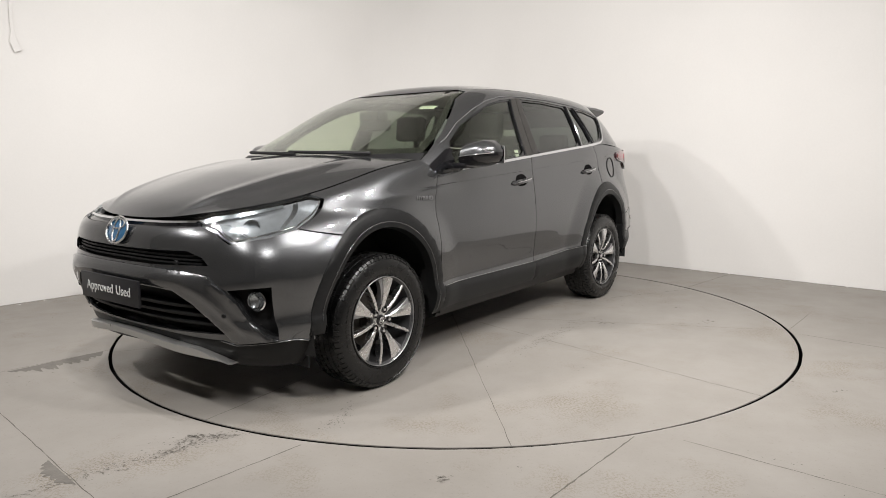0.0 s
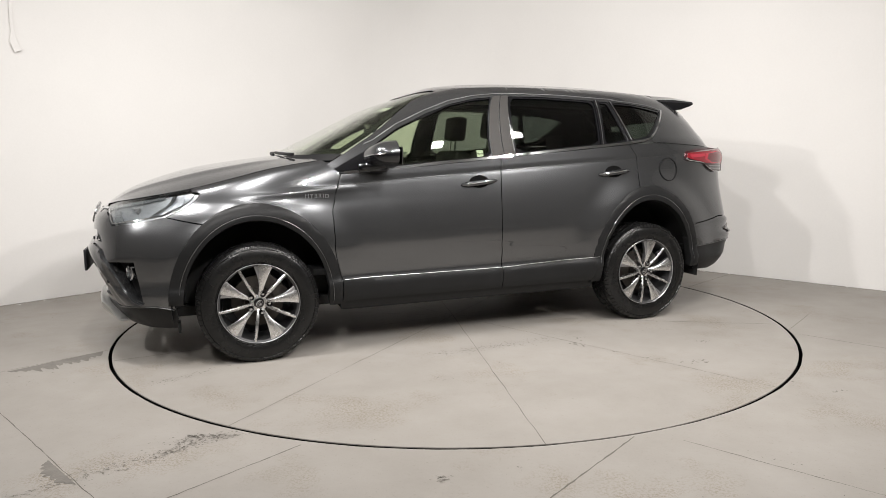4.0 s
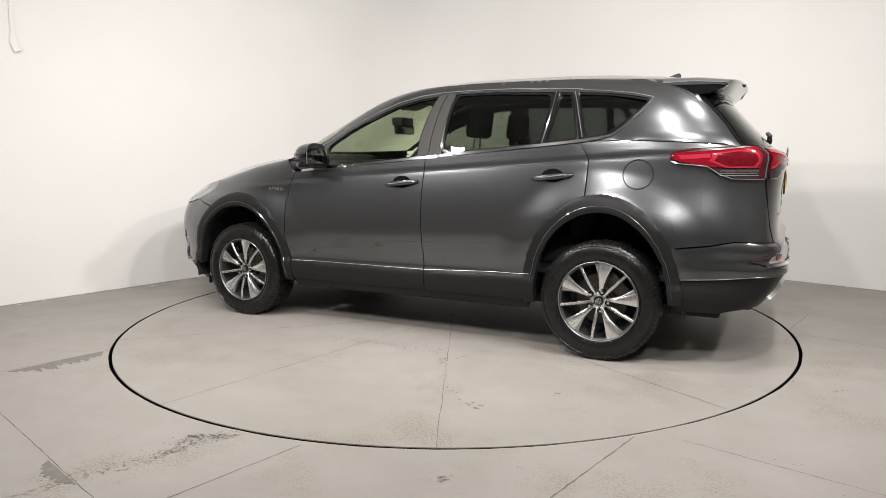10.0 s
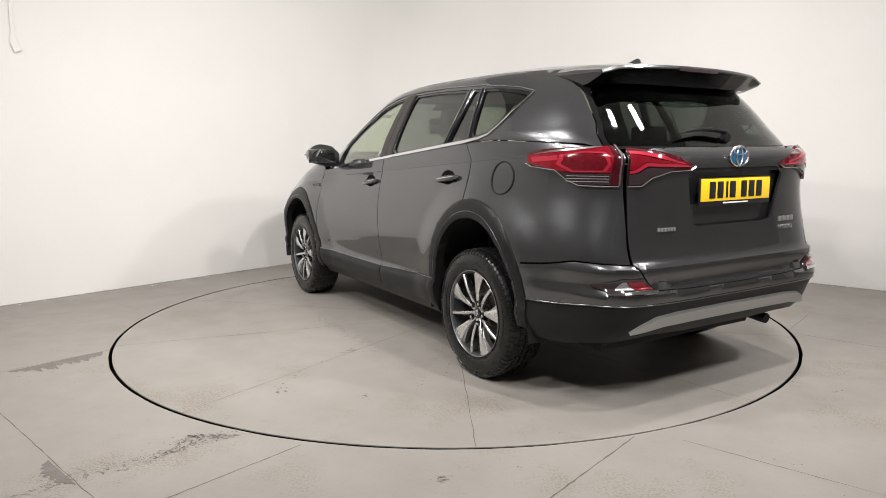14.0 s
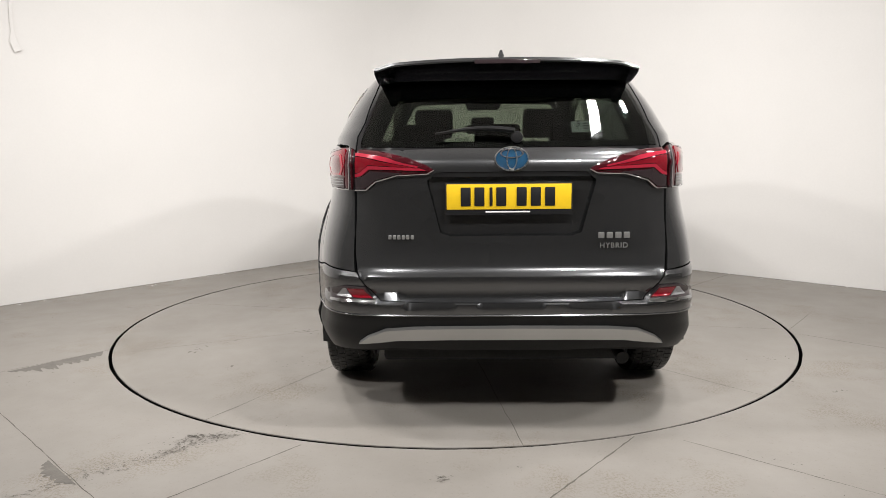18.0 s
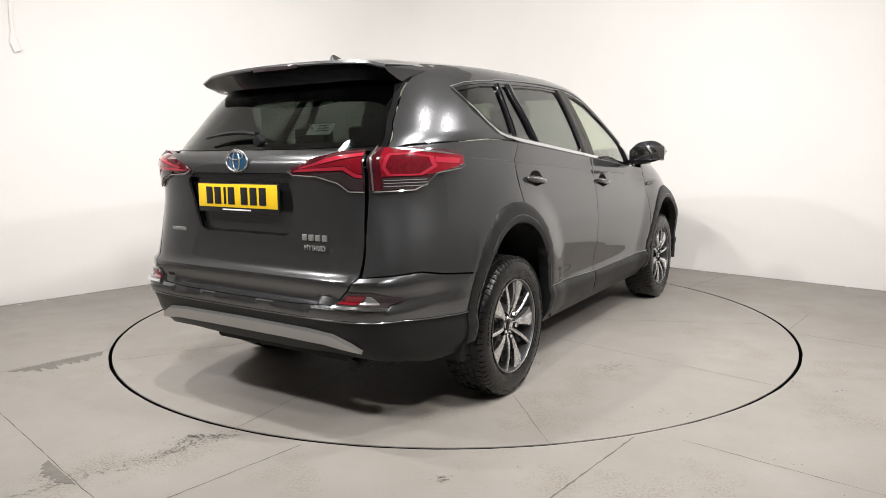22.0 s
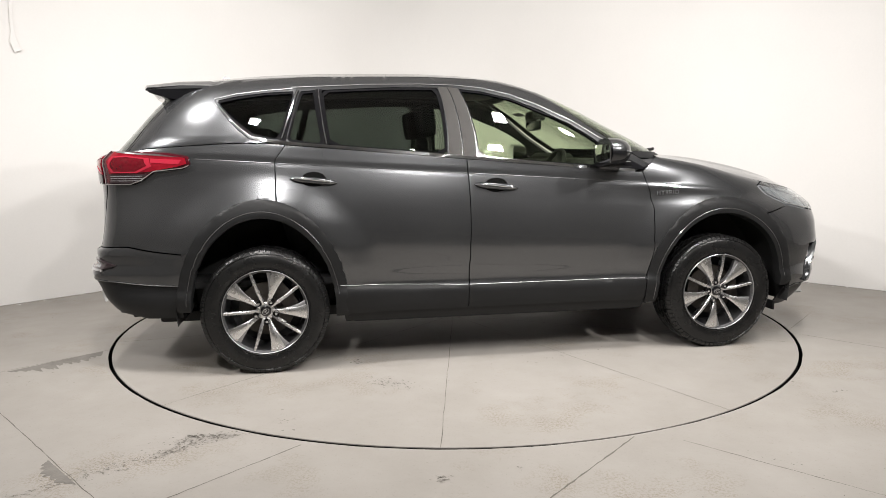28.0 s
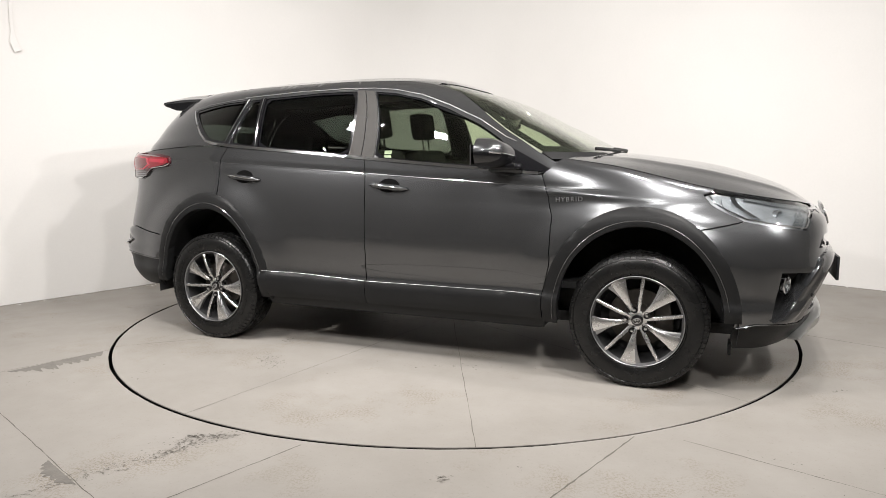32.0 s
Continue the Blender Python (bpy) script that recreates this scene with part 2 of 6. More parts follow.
def spline(*pairs):
    """A smooth monotone curve through (x, y) pairs, flat beyond its ends."""
    xs = [p[0] for p in pairs]
    ys = [p[1] for p in pairs]
    n = len(xs)
    d = [(ys[i + 1] - ys[i]) / (xs[i + 1] - xs[i]) for i in range(n - 1)]
    s = [d[0]] + [0.0 if d[i - 1] * d[i] <= 0 else 2 * d[i - 1] * d[i] / (d[i - 1] + d[i]) for i in range(1, n - 1)] + [d[-1]]

    def f(x):
        if x <= xs[0]:
            return ys[0]
        if x >= xs[-1]:
            return ys[-1]
        i = 0
        while x > xs[i + 1]:
            i += 1
        h = xs[i + 1] - xs[i]
        t = (x - xs[i]) / h
        return (ys[i] * (1 + 2 * t) * (1 - t) ** 2 + h * s[i] * t * (1 - t) ** 2
                + ys[i + 1] * t * t * (3 - 2 * t) + h * s[i + 1] * t * t * (t - 1))
    return f


def step(a, b, x):
    t = min(1.0, max(0.0, (x - a) / (b - a)))
    return t * t * (3 - 2 * t)
# ---------------------------------------------------------------- the room
BACK_CORNER = Vector((-0.186, 4.242))
WALL_L = Vector((-1, -1.1102)).normalized()
WALL_R = Vector((1, -0.8996)).normalized()


def build_room():
    # Wall sheet: two straight runs joined by a rounded inner corner, then an unseen hall wall behind for reflections.
    r = 1.3
    turn = math.acos(max(-1, min(1, WALL_L.dot(WALL_R))))
    tang = r / math.tan(turn / 2)
    mid = (WALL_L + WALL_R).normalized()
    c = BACK_CORNER + mid * (r / math.sin(turn / 2))
    a, b = BACK_CORNER + WALL_L * tang, BACK_CORNER + WALL_R * tang
    a0, b0 = math.atan2(*(a - c).yx), math.atan2(*(b - c).yx)
    if a0 < b0:
        a0 += 2 * math.pi
    arc = [c + r * Vector((math.cos(a0 + (b0 - a0) * i / 20), math.sin(a0 + (b0 - a0) * i / 20))) for i in range(21)]
    lend, rend = BACK_CORNER + WALL_L * 8.5, BACK_CORNER + WALL_R * 8.5
    for name, line in (("wall_back", [lend] + arc + [rend]), ("wall_behind", [rend, rend + WALL_L * 8.5, lend])):
        bm = bmesh.new()
        inner = [(bm.verts.new((p.x, p.y, -0.05)), bm.verts.new((p.x, p.y, 4.6))) for p in line]
        outer = []
        for i, p in enumerate(line):
            d = (line[min(i + 1, len(line) - 1)] - line[max(i - 1, 0)]).normalized()
            n = Vector((-d.y, d.x)) * 0.12
            outer.append((bm.verts.new((p.x + n.x, p.y + n.y, -0.05)), bm.verts.new((p.x + n.x, p.y + n.y, 4.6))))
        for i in range(len(line) - 1):
            for s in (inner, outer):
                bm.faces.new((s[i][0], s[i + 1][0], s[i + 1][1], s[i][1]))
            bm.faces.new((inner[i][1], inner[i + 1][1], outer[i + 1][1], outer[i][1]))
        for i in (0, -1):
            bm.faces.new((inner[i][0], outer[i][0], outer[i][1], inner[i][1]))
        bmesh.ops.recalc_face_normals(bm, faces=bm.faces)
        dark = name == "wall_behind"
        ob = part(name, bm, HALL if dark else WALL, None, smooth=30)
        tagged(ob, "unseen grey hall wall behind the camera, toned to fill the car's reflections" if dark else "white painted studio wall with a rounded corner", "wall", kind="structure")
    # Unseen ceiling, added and kept pale to bounce fill light
    bm = bmesh.new()
    box(bm, -9, 9, -9, 6, 4.6, 4.7)
    tagged(part("ceiling", bm, CEILING, None, smooth=0), "unseen pale ceiling, added to close the room and bounce fill light", "ceiling", kind="structure")
    # Loose strip hanging from the wall lining
    n = Vector((WALL_L.y, -WALL_L.x))
    if n.y > 0:
        n = -n
    bm = bmesh.new()
    rows = []
    s0 = STRIP_AT
    for i in range(13):
        t = i / 12
        along = s0 + 0.05 * math.sin(t * 2.2) * t - 0.10 * t * t + 0.02 * math.sin(9 * t)
        out = 0.006 + 0.018 * t * t
        z = 2.95 - 0.92 * t
        wdt = 0.028 + 0.008 * math.sin(5 * t) + (0.03 if t > 0.85 else 0)
        p = BACK_CORNER + WALL_L * along + n * out
        q = BACK_CORNER + WALL_L * (along + wdt) + n * (out + 0.006 * t)
        rows.append([bm.verts.new((p.x, p.y, z)), bm.verts.new((q.x, q.y, z - 0.02 * t)),
                     bm.verts.new((q.x + n.x * 0.003, q.y + n.y * 0.003, z - 0.02 * t)), bm.verts.new((p.x + n.x * 0.003, p.y + n.y * 0.003, z))])
    for u, v in zip(rows, rows[1:]):
        for k in range(4):
            bm.faces.new((u[k], u[(k + 1) % 4], v[(k + 1) % 4], v[k]))
    bm.faces.new(rows[-1])
    bmesh.ops.recalc_face_normals(bm, faces=bm.faces)
    tagged(part("wall_lining_strip", bm, WALL, None), "loose white strip of lining hanging from the wall", "wall strip")


STRIP_AT = 4.905
RING_R = 2.285


def build_floor():
    # One floor sheet with a round hole for the turntable
    bm = bmesh.new()
    n = 180
    edge = [RING_R - 0.010 * math.exp(-((2 * math.pi * i / n - 5.10) / 0.30) ** 2) - 0.0015 * math.sin(i * 1.7) * math.sin(i * 0.37) for i in range(n)]
    ring = [bm.verts.new((edge[i] * math.cos(2 * math.pi * i / n), edge[i] * math.sin(2 * math.pi * i / n), 0)) for i in range(n)]
    low = [bm.verts.new((v.co.x, v.co.y, -0.16)) for v in ring]
    far = [bm.verts.new((12 * math.cos(2 * math.pi * i / n), 12 * math.sin(2 * math.pi * i / n), 0)) for i in range(n)]
    for i in range(n):
        j = (i + 1) % n
        bm.faces.new((ring[i], far[i], far[j], ring[j]))
        bm.faces.new((ring[j], low[j], low[i], ring[i]))
    bmesh.ops.recalc_face_normals(bm, faces=bm.faces)
    floor = tagged(part("floor", bm, FLOOR, None, smooth=0), "pale grey painted concrete floor, scuffed and worn", "floor", kind="structure")
    # pit and gap sides lined in black, standing in for the shade down there
    bm = bmesh.new()
    lathe(bm, [(0.0, -0.16), (RING_R + 0.05, -0.16), (RING_R + 0.05, -0.18), (0.0, -0.18)], 96, "z")
    lathe(bm, [(RING_R - 0.0190, -0.004), (RING_R - 0.0190, -0.17)], 180, "z")
    for i in range(n):
        j = (i + 1) % n
        a0, a1 = 2 * math.pi * i / n, 2 * math.pi * j / n
        bm.faces.new([bm.verts.new(((edge[k] - 0.0012) * math.cos(a), (edge[k] - 0.0012) * math.sin(a), z)) for k, a, z in ((i, a0, -0.002), (j, a1, -0.002), (j, a1, -0.17), (i, a0, -0.17))])
    tagged(part("turntable_pit", bm, RECESS_SHADE, None, smooth=0), "gap and pit under the turntable edge, coloured black for the shade inside", "pit", kind="structure")
    return floor


def seam(bm, a, b, width, z=0.0006, wob=0.0022, cuts=14):
    """A thin worn joint line from a to b on a floor."""
    a, b = Vector(a), Vector(b)
    d = (b - a).normalized()
    nrm = Vector((-d.y, d.x))
    last = None
    for i in range(cuts + 1):
        t = i / cuts
        p = a.lerp(b, t) + nrm * random.uniform(-wob, wob) * (0 < i < cuts)
        w = width * random.uniform(0.35, 1.0)
        pair = (bm.verts.new((*(p - nrm * w / 2), z)), bm.verts.new((*(p + nrm * w / 2), z)))
        if last:
            bm.faces.new((last[0], pair[0], pair[1], last[1]))
        last = pair


def patch(bm, centre, length, width, angle, z=0.0008, ragged=0.35, n=26):
    """A ragged worn spot on a floor."""
    vs = []
    for i in range(n):
        a = 2 * math.pi * i / n
        k = 1 + random.uniform(-ragged, ragged)
        x, y = length / 2 * math.cos(a) * k, width / 2 * math.sin(a) * k
        vs.append(bm.verts.new((centre[0] + x * math.cos(angle) - y * math.sin(angle), centre[1] + x * math.sin(angle) + y * math.cos(angle), z)))
    bm.faces.new(vs)


# ---------------------------------------------------------------- the car's surfaces
from mathutils.geometry import delaunay_2d_cdt


class Shell:
    """A body surface round the car: at each height a plan outline, wide oval at both ends.
    angle 0 is the rear centre, 90 the left side, 180 the front centre; negative angles lie on the right."""

    def __init__(self, xa, xr, xf, nr, nf, width, sweep=0.0):
        self.xa, self.xr, self.xf, self.nr, self.nf, self.width, self.sweep = xa, xr, xf, nr, nf, width, sweep

    def gauge(self, X, Y, n):
        """1 on the front half's plan outline: an oval, or a swept nose that meets the sides in a tight corner."""
        if not self.sweep:
            return (X ** n + Y ** n) ** (1 / n)
        bow = self.sweep * Y ** 3
        g = X + self.sweep ** (1 / 3) * Y
        for _ in range(7):
            g -= (g ** 3 - X * g * g - bow) / (3 * g * g - 2 * X * g + 1e-9)
        return (g ** n + Y ** n) ** (1 / n)

    def other(self, known, n, along):
        """The second plan coordinate of the front outline from the first."""
        lo, hi = 0.0, 1.0
        for _ in range(36):
            mid = (lo + hi) / 2
            inside_it = (self.gauge(known, mid, n) if along else self.gauge(mid, known, n)) < 1
            lo, hi = (mid, hi) if inside_it else (lo, mid)
        return lo

    def side(self, x, z):
        if x < self.xa:
            X, n = (self.xa - x) / (self.xa - self.xr(z)), self.nr(z)
        else:
            X, n = (x - self.xa) / (self.xf(z) - self.xa), self.nf(z)
        X = min(X, 0.99999)
        if x >= self.xa:
            return (180 - math.degrees(math.atan2(self.other(X, n, True), X)), z)
        a = math.degrees(math.atan2((1 - X ** n) ** (1 / n), X))
        return (a, z)

    def back(self, y, z):
        Y = min(abs(y) / self.width(self.xr(z) * 0.95, z), 0.99999)
        a = math.degrees(math.atan2(Y, (1 - Y ** self.nr(z)) ** (1 / self.nr(z))))
        return (math.copysign(a, y), z)

    def front(self, y, z):
        Y = min(abs(y) / self.width(self.xf(z) * 0.95, z), 0.99999)
        a = 180 - math.degrees(math.atan2(Y, self.other(Y, self.nf(z), False)))
        return (a, z) if y >= 0 else (360 - a, z)

    def raw(self, a, z):
        a = a if a <= 180 else a - 360
        s, a = (1 if a >= 0 else -1), abs(a)
        if a <= 90:
            t, n, reach = radians(a), self.nr(z), -(self.xa - self.xr(z))
        else:
            t, n, reach = radians(180 - a), self.nf(z), self.xf(z) - self.xa
        c, q = max(math.cos(t), 0), max(math.sin(t), 0)
        k = 1 / self.gauge(c, q, n) if a > 90 else (c ** n + q ** n) ** (-1 / n)
        x = self.xa + reach * c * k
        return Vector((x, s * self.width(x, z) * q * k, z))

    def at(self, a, z, off=0.0):
        p = self.raw(a, z)
        if off:
            u = self.raw(a + 0.4, z) - self.raw(a - 0.4, z)
            v = self.raw(a, z + 0.006) - self.raw(a, z - 0.006)
            p = p - u.cross(v).normalized() * off if u.cross(v).dot(Vector((p.x - self.xa, p.y, 0))) < 0 else p + u.cross(v).normalized() * off
        return p


ARCH_F, ARCH_R = (1.33, 0.36), (-1.33, 0.36)


def flare(x, z):
    out = 0.0
    for cx, cz in (ARCH_F, ARCH_R):
        r = math.hypot((x - cx) / 0.92, z - cz)
        out += 0.030 * (1 - step(0.50, 0.74, r)) * step(0.15, 0.5, z)
    return out


HOOD_SEAM = spline((0.85, 1.166), (1.2, 1.112), (1.4, 1.064), (1.6, 1.014), (1.72, 0.989), (1.9, 0.957), (2.05, 0.930), (2.2, 0.900))
SIDE_W = spline((0.2, 0.784), (0.30, 0.845), (0.36, 0.868), (0.425, 0.876), (0.445, 0.868), (0.47, 0.860), (0.58, 0.873), (0.68, 0.884), (0.75, 0.885), (0.84, 0.8795), (0.90, 0.8728), (0.95, 0.8656),
                (0.99, 0.8588), (1.030, 0.8512), (1.052, 0.8466), (1.060, 0.8440), (1.066, 0.8430), (1.085, 0.8430), (1.11, 0.8395), (1.15, 0.834), (1.35, 0.80))


def low_width(x, z):
    zeta = z + 0.063 * max(-1.6, min(x, 1.0)) * step(0.35, 0.95, z)
    mid = SIDE_W(zeta) * (1 - 0.024 * step(1.0, 1.7, -x) * step(0.75, 1.0, z))
    top = HOOD_SEAM(x)
    d = max(0.0, top - z)
    h, r = 0.23, 0.098
    nose = SIDE_W(min(z, 0.9)) - (r * (1 - math.sqrt(max(0, 1 - (1 - d / h) ** 2))) if d < h else 0.0)
    nose += 0.010 * math.exp(-((z - (1.03 - 0.055 * x)) / 0.016) ** 2) * (1 - step(1.0, 1.5, x))
    k = step(0.55, 1.15, x)
    return mid * (1 - k) + nose * k + flare(x, z)


LOW = Shell(
    0.0,
    spline((0.22, -2.06), (0.30, -2.13), (0.40, -2.215), (0.47, -2.252), (0.535, -2.283), (0.565, -2.290), (0.578, -2.280), (0.592, -2.250), (0.61, -2.245), (0.645, -2.256), (0.675, -2.262),
           (0.705, -2.232), (0.80, -2.222), (0.95, -2.228), (1.08, -2.238), (1.15, -2.236), (1.185, -2.20), (1.23, -2.14), (1.5, -1.92)),
    spline((0.18, 2.06), (0.26, 2.13), (0.30, 2.155), (0.335, 2.172), (0.36, 2.178), (0.39, 2.182), (0.45, 2.200), (0.55, 2.225), (0.64, 2.238), (0.68, 2.226), (0.75, 2.224), (0.83, 2.212),
           (0.87, 2.185), (0.90, 2.150), (0.95, 2.11), (1.2, 2.08)),
    spline((0.4, 8.3), (0.7, 7.4), (0.9, 6.2), (1.05, 5.8), (1.2, 6.8)), spline((0.3, 15.0), (0.65, 15.0), (0.80, 10.0), (0.92, 7.0)), low_width, 0.118)

BELT = lambda x: 1.140 - 0.085 * x
ROOF_EDGE = spline((-1.9, 1.568), (-1.5, 1.598), (-1.0, 1.618), (-0.5, 1.624), (-0.1, 1.614), (0.3, 1.588))
UP_W = spline((0.0, 0.836), (0.3, 0.780), (0.6, 0.716), (0.8, 0.670), (0.9, 0.643), (0.96, 0.615), (1.0, 0.572))


def up_width(x, z):
    b, t = BELT(max(-1.4, min(x, 0.9))), ROOF_EDGE(x)
    return UP_W((z - b) / (t - b))


UP = Shell(
    -0.5,
    spline((1.0, -2.27), (1.15, -2.215), (1.20, -2.17), (1.30, -2.075), (1.40, -1.985), (1.48, -1.915), (1.56, -1.83), (1.62, -1.72)),
    spline((1.0, 1.40), (1.10, 1.23), (1.21, 1.045), (1.29, 0.89), (1.35, 0.765), (1.44, 0.59), (1.52, 0.415), (1.57, 0.28), (1.60, 0.17), (1.64, 0.02)),
    spline((1.1, 4.6), (1.25, 4.6), (1.45, 5.3), (1.6, 5.0)), spline((1.0, 5.0), (1.6, 5.4)), up_width)


def inside(poly, p):
    hit = False
    n = len(poly)
    for i in range(n):
        (x0, y0), (x1, y1) = poly[i], poly[(i + 1) % n]
        if (y0 > p[1]) != (y1 > p[1]) and p[0] < (x1 - x0) * (p[1] - y0) / (y1 - y0) + x0:
            hit = not hit
    return hit


def rounded(poly, times=2, keep=0.25):
    """Cuts the corners of an outline."""
    for _ in range(times):
        out = []
        n = len(poly)
        for i in range(n):
            a, b = poly[i], poly[(i + 1) % n]
            out.append((a[0] * (1 - keep) + b[0] * keep, a[1] * (1 - keep) + b[1] * keep))
            out.append((a[0] * keep + b[0] * (1 - keep), a[1] * keep + b[1] * (1 - keep)))
        poly = out
    return poly


DEG = 0.030


def panel(shell, outline, holes=(), off=0.0, thick=0.012, grid=0.030, lip=0.0004, bm=None, relief=None):
    """A solid sheet lying on a shell, cut to an outline of (angle, height)."""
    bm = bm or bmesh.new()
    loops = []
    for poly in (outline, *holes):
        pts = []
        n = len(poly)
        for i in range(n):
            (a0, z0), (a1, z1) = poly[i], poly[(i + 1) % n]
            p0, p1 = Vector((a0 * DEG, z0)), Vector((a1 * DEG, z1))
            k = max(1, int((p1 - p0).length / grid))
            pts += [p0.lerp(p1, j / k) for j in range(k)]
        loops.append(pts)
    verts, edges = [], []
    for pts in loops:
        base = len(verts)
        verts += pts
        edges += [(base + i, base + (i + 1) % len(pts)) for i in range(len(pts))]
    polys = [[(p.x, p.y) for p in pts] for pts in loops]
    xs, ys = [p[0] for p in polys[0]], [p[1] for p in polys[0]]
    edge_pts = np.array([(p.x, p.y) for p in verts])
    x = math.floor(min(xs) / grid) * grid
    while x < max(xs):
        y = math.floor(min(ys) / grid) * grid
        while y < max(ys):
            q = (x, y)
            if inside(polys[0], q) and not any(inside(h, q) for h in polys[1:]) and np.min(np.hypot(edge_pts[:, 0] - x, edge_pts[:, 1] - y)) > grid * 0.45:
                verts.append(Vector(q))
            y += grid
        x += grid
    v2, _, tris, *_ = delaunay_2d_cdt(verts, edges, [], 0, 1e-5)
    keep = []
    for t in tris:
        c = sum((v2[i] for i in t), Vector((0, 0))) / len(t)
        if inside(polys[0], c) and not any(inside(h, c) for h in polys[1:]):
            keep.append(t)
    count = {}
    for t in keep:
        for i in range(len(t)):
            k = (t[i], t[(i + 1) % len(t)])
            count[k] = count.get(k, 0) + 1
    rim = [k for k in count if (k[1], k[0]) not in count]
    on_rim = {i for k in rim for i in k}
    used = sorted({i for t in keep for i in t})
    top, bot = {}, {}
    for i in used:
        a, z = v2[i].x / DEG, v2[i].y
        extra = relief(a, z) if relief else 0.0
        top[i] = bm.verts.new(shell.at(a, z, off + extra - (lip if i in on_rim else 0.0) + 1e-6))
        bot[i] = bm.verts.new(shell.at(a, z, off + extra - thick))
    flip = None
    for t in keep:
        if flip is None:
            p = [top[i].co for i in t[:3]]
            nrm = (p[1] - p[0]).cross(p[2] - p[0])
            flip = nrm.dot(top[t[0]].co - bot[t[0]].co) < 0
        up = [top[i] for i in t]
        down = [bot[i] for i in reversed(t)]
        bm.faces.new(up[::-1] if flip else up)
        bm.faces.new(down[::-1] if flip else down)
    for a, b in rim:
        f = (top[a], bot[a], bot[b], top[b])
        bm.faces.new(f[::-1] if flip else f)
    return bm


def ell(centre, rx, rz, a0, a1, n=24, shell=LOW):
    """Points on a wheel arch, from angle a0 to a1 (0 forwards, 90 up)."""
    out = []
    for i in range(n + 1):
        a = radians(a0 + (a1 - a0) * i / n)
        out.append(shell.side(centre[0] + rx * math.cos(a), centre[1] + rz * math.sin(a)))
    return out


def run(shell, f, x0, x1, n=10):
    return [shell.side(x0 + (x1 - x0) * i / n, f(x0 + (x1 - x0) * i / n)) for i in range(n + 1)]


FO, FI, RO, RI = (0.480, 0.556), (0.404, 0.462), (0.452, 0.590), (0.380, 0.492)


def scuffs(bm, centre, spread, angle, n, size, z=0.0012):
    """A cluster of small ragged chips and scrapes on a floor."""
    for _ in range(n):
        u, v = random.gauss(0, 0.5), random.gauss(0, 0.5)
        x, y = spread[0] * u, spread[1] * v
        c = (centre[0] + x * math.cos(angle) - y * math.sin(angle), centre[1] + x * math.sin(angle) + y * math.cos(angle))
        k = random.uniform(0.3, 1.0) ** 2
        patch(bm, c, size * k * random.uniform(0.7, 2.0), size * k * random.uniform(0.5, 1.0), angle + random.uniform(-0.8, 0.8), z, 0.6, 9)
# ---------------------------------------------------------------- the car: body
def S(*pts):
    return [LOW.side(x, z) for x, z in pts]


def U(*pts):
    return [UP.side(x, z) for x, z in pts]


def BK(*pts):
    return [LOW.back(y, z) for y, z in pts]


def FR(*pts):
    return [LOW.front(y, z) for y, z in pts]


def mirror_outline(half):
    """Closes a left half outline, which runs from centre to centre at the rear, over the right side."""
    return half + [(-a, z) for a, z in reversed(half) if abs(a) > 1e-6]


def mirror_front(half):
    return half + [(360 - a, z) for a, z in reversed(half) if abs(a - 180) > 1e-6]


def both(car, name, bm, mat, label="", smooth=40):
    left = part(name, bm, mat, car, label, smooth)
    return left, mirrored(left, car)


def bead(name, outline, off, r, mat, parent, label="", fine=2, shell=LOW):
    """A thin raised line along points of (angle, height) on a shell."""
    pts = []
    for (a0, z0), (a1, z1) in zip(outline, outline[1:]):
        pts += [shell.at(a0 + (a1 - a0) * k / fine, z0 + (z1 - z0) * k / fine, off) for k in range(fine)]
    pts.append(shell.at(*outline[-1], off))
    bm = bmesh.new()
    tube(bm, pts, r, 6)
    return part(name, bm, mat, parent, label)


FDOOR_FRONT = [(0.83, 1.070), (0.872, 0.95), (0.888, 0.80), (0.884, 0.60), (0.845, 0.445)]
MID_SEAM = [(-0.207, 0.447), (-0.201, 0.60), (-0.199, 0.75), (-0.199, 0.90), (-0.204, 1.03), (-0.208, 1.08), (-0.212, 1.157)]


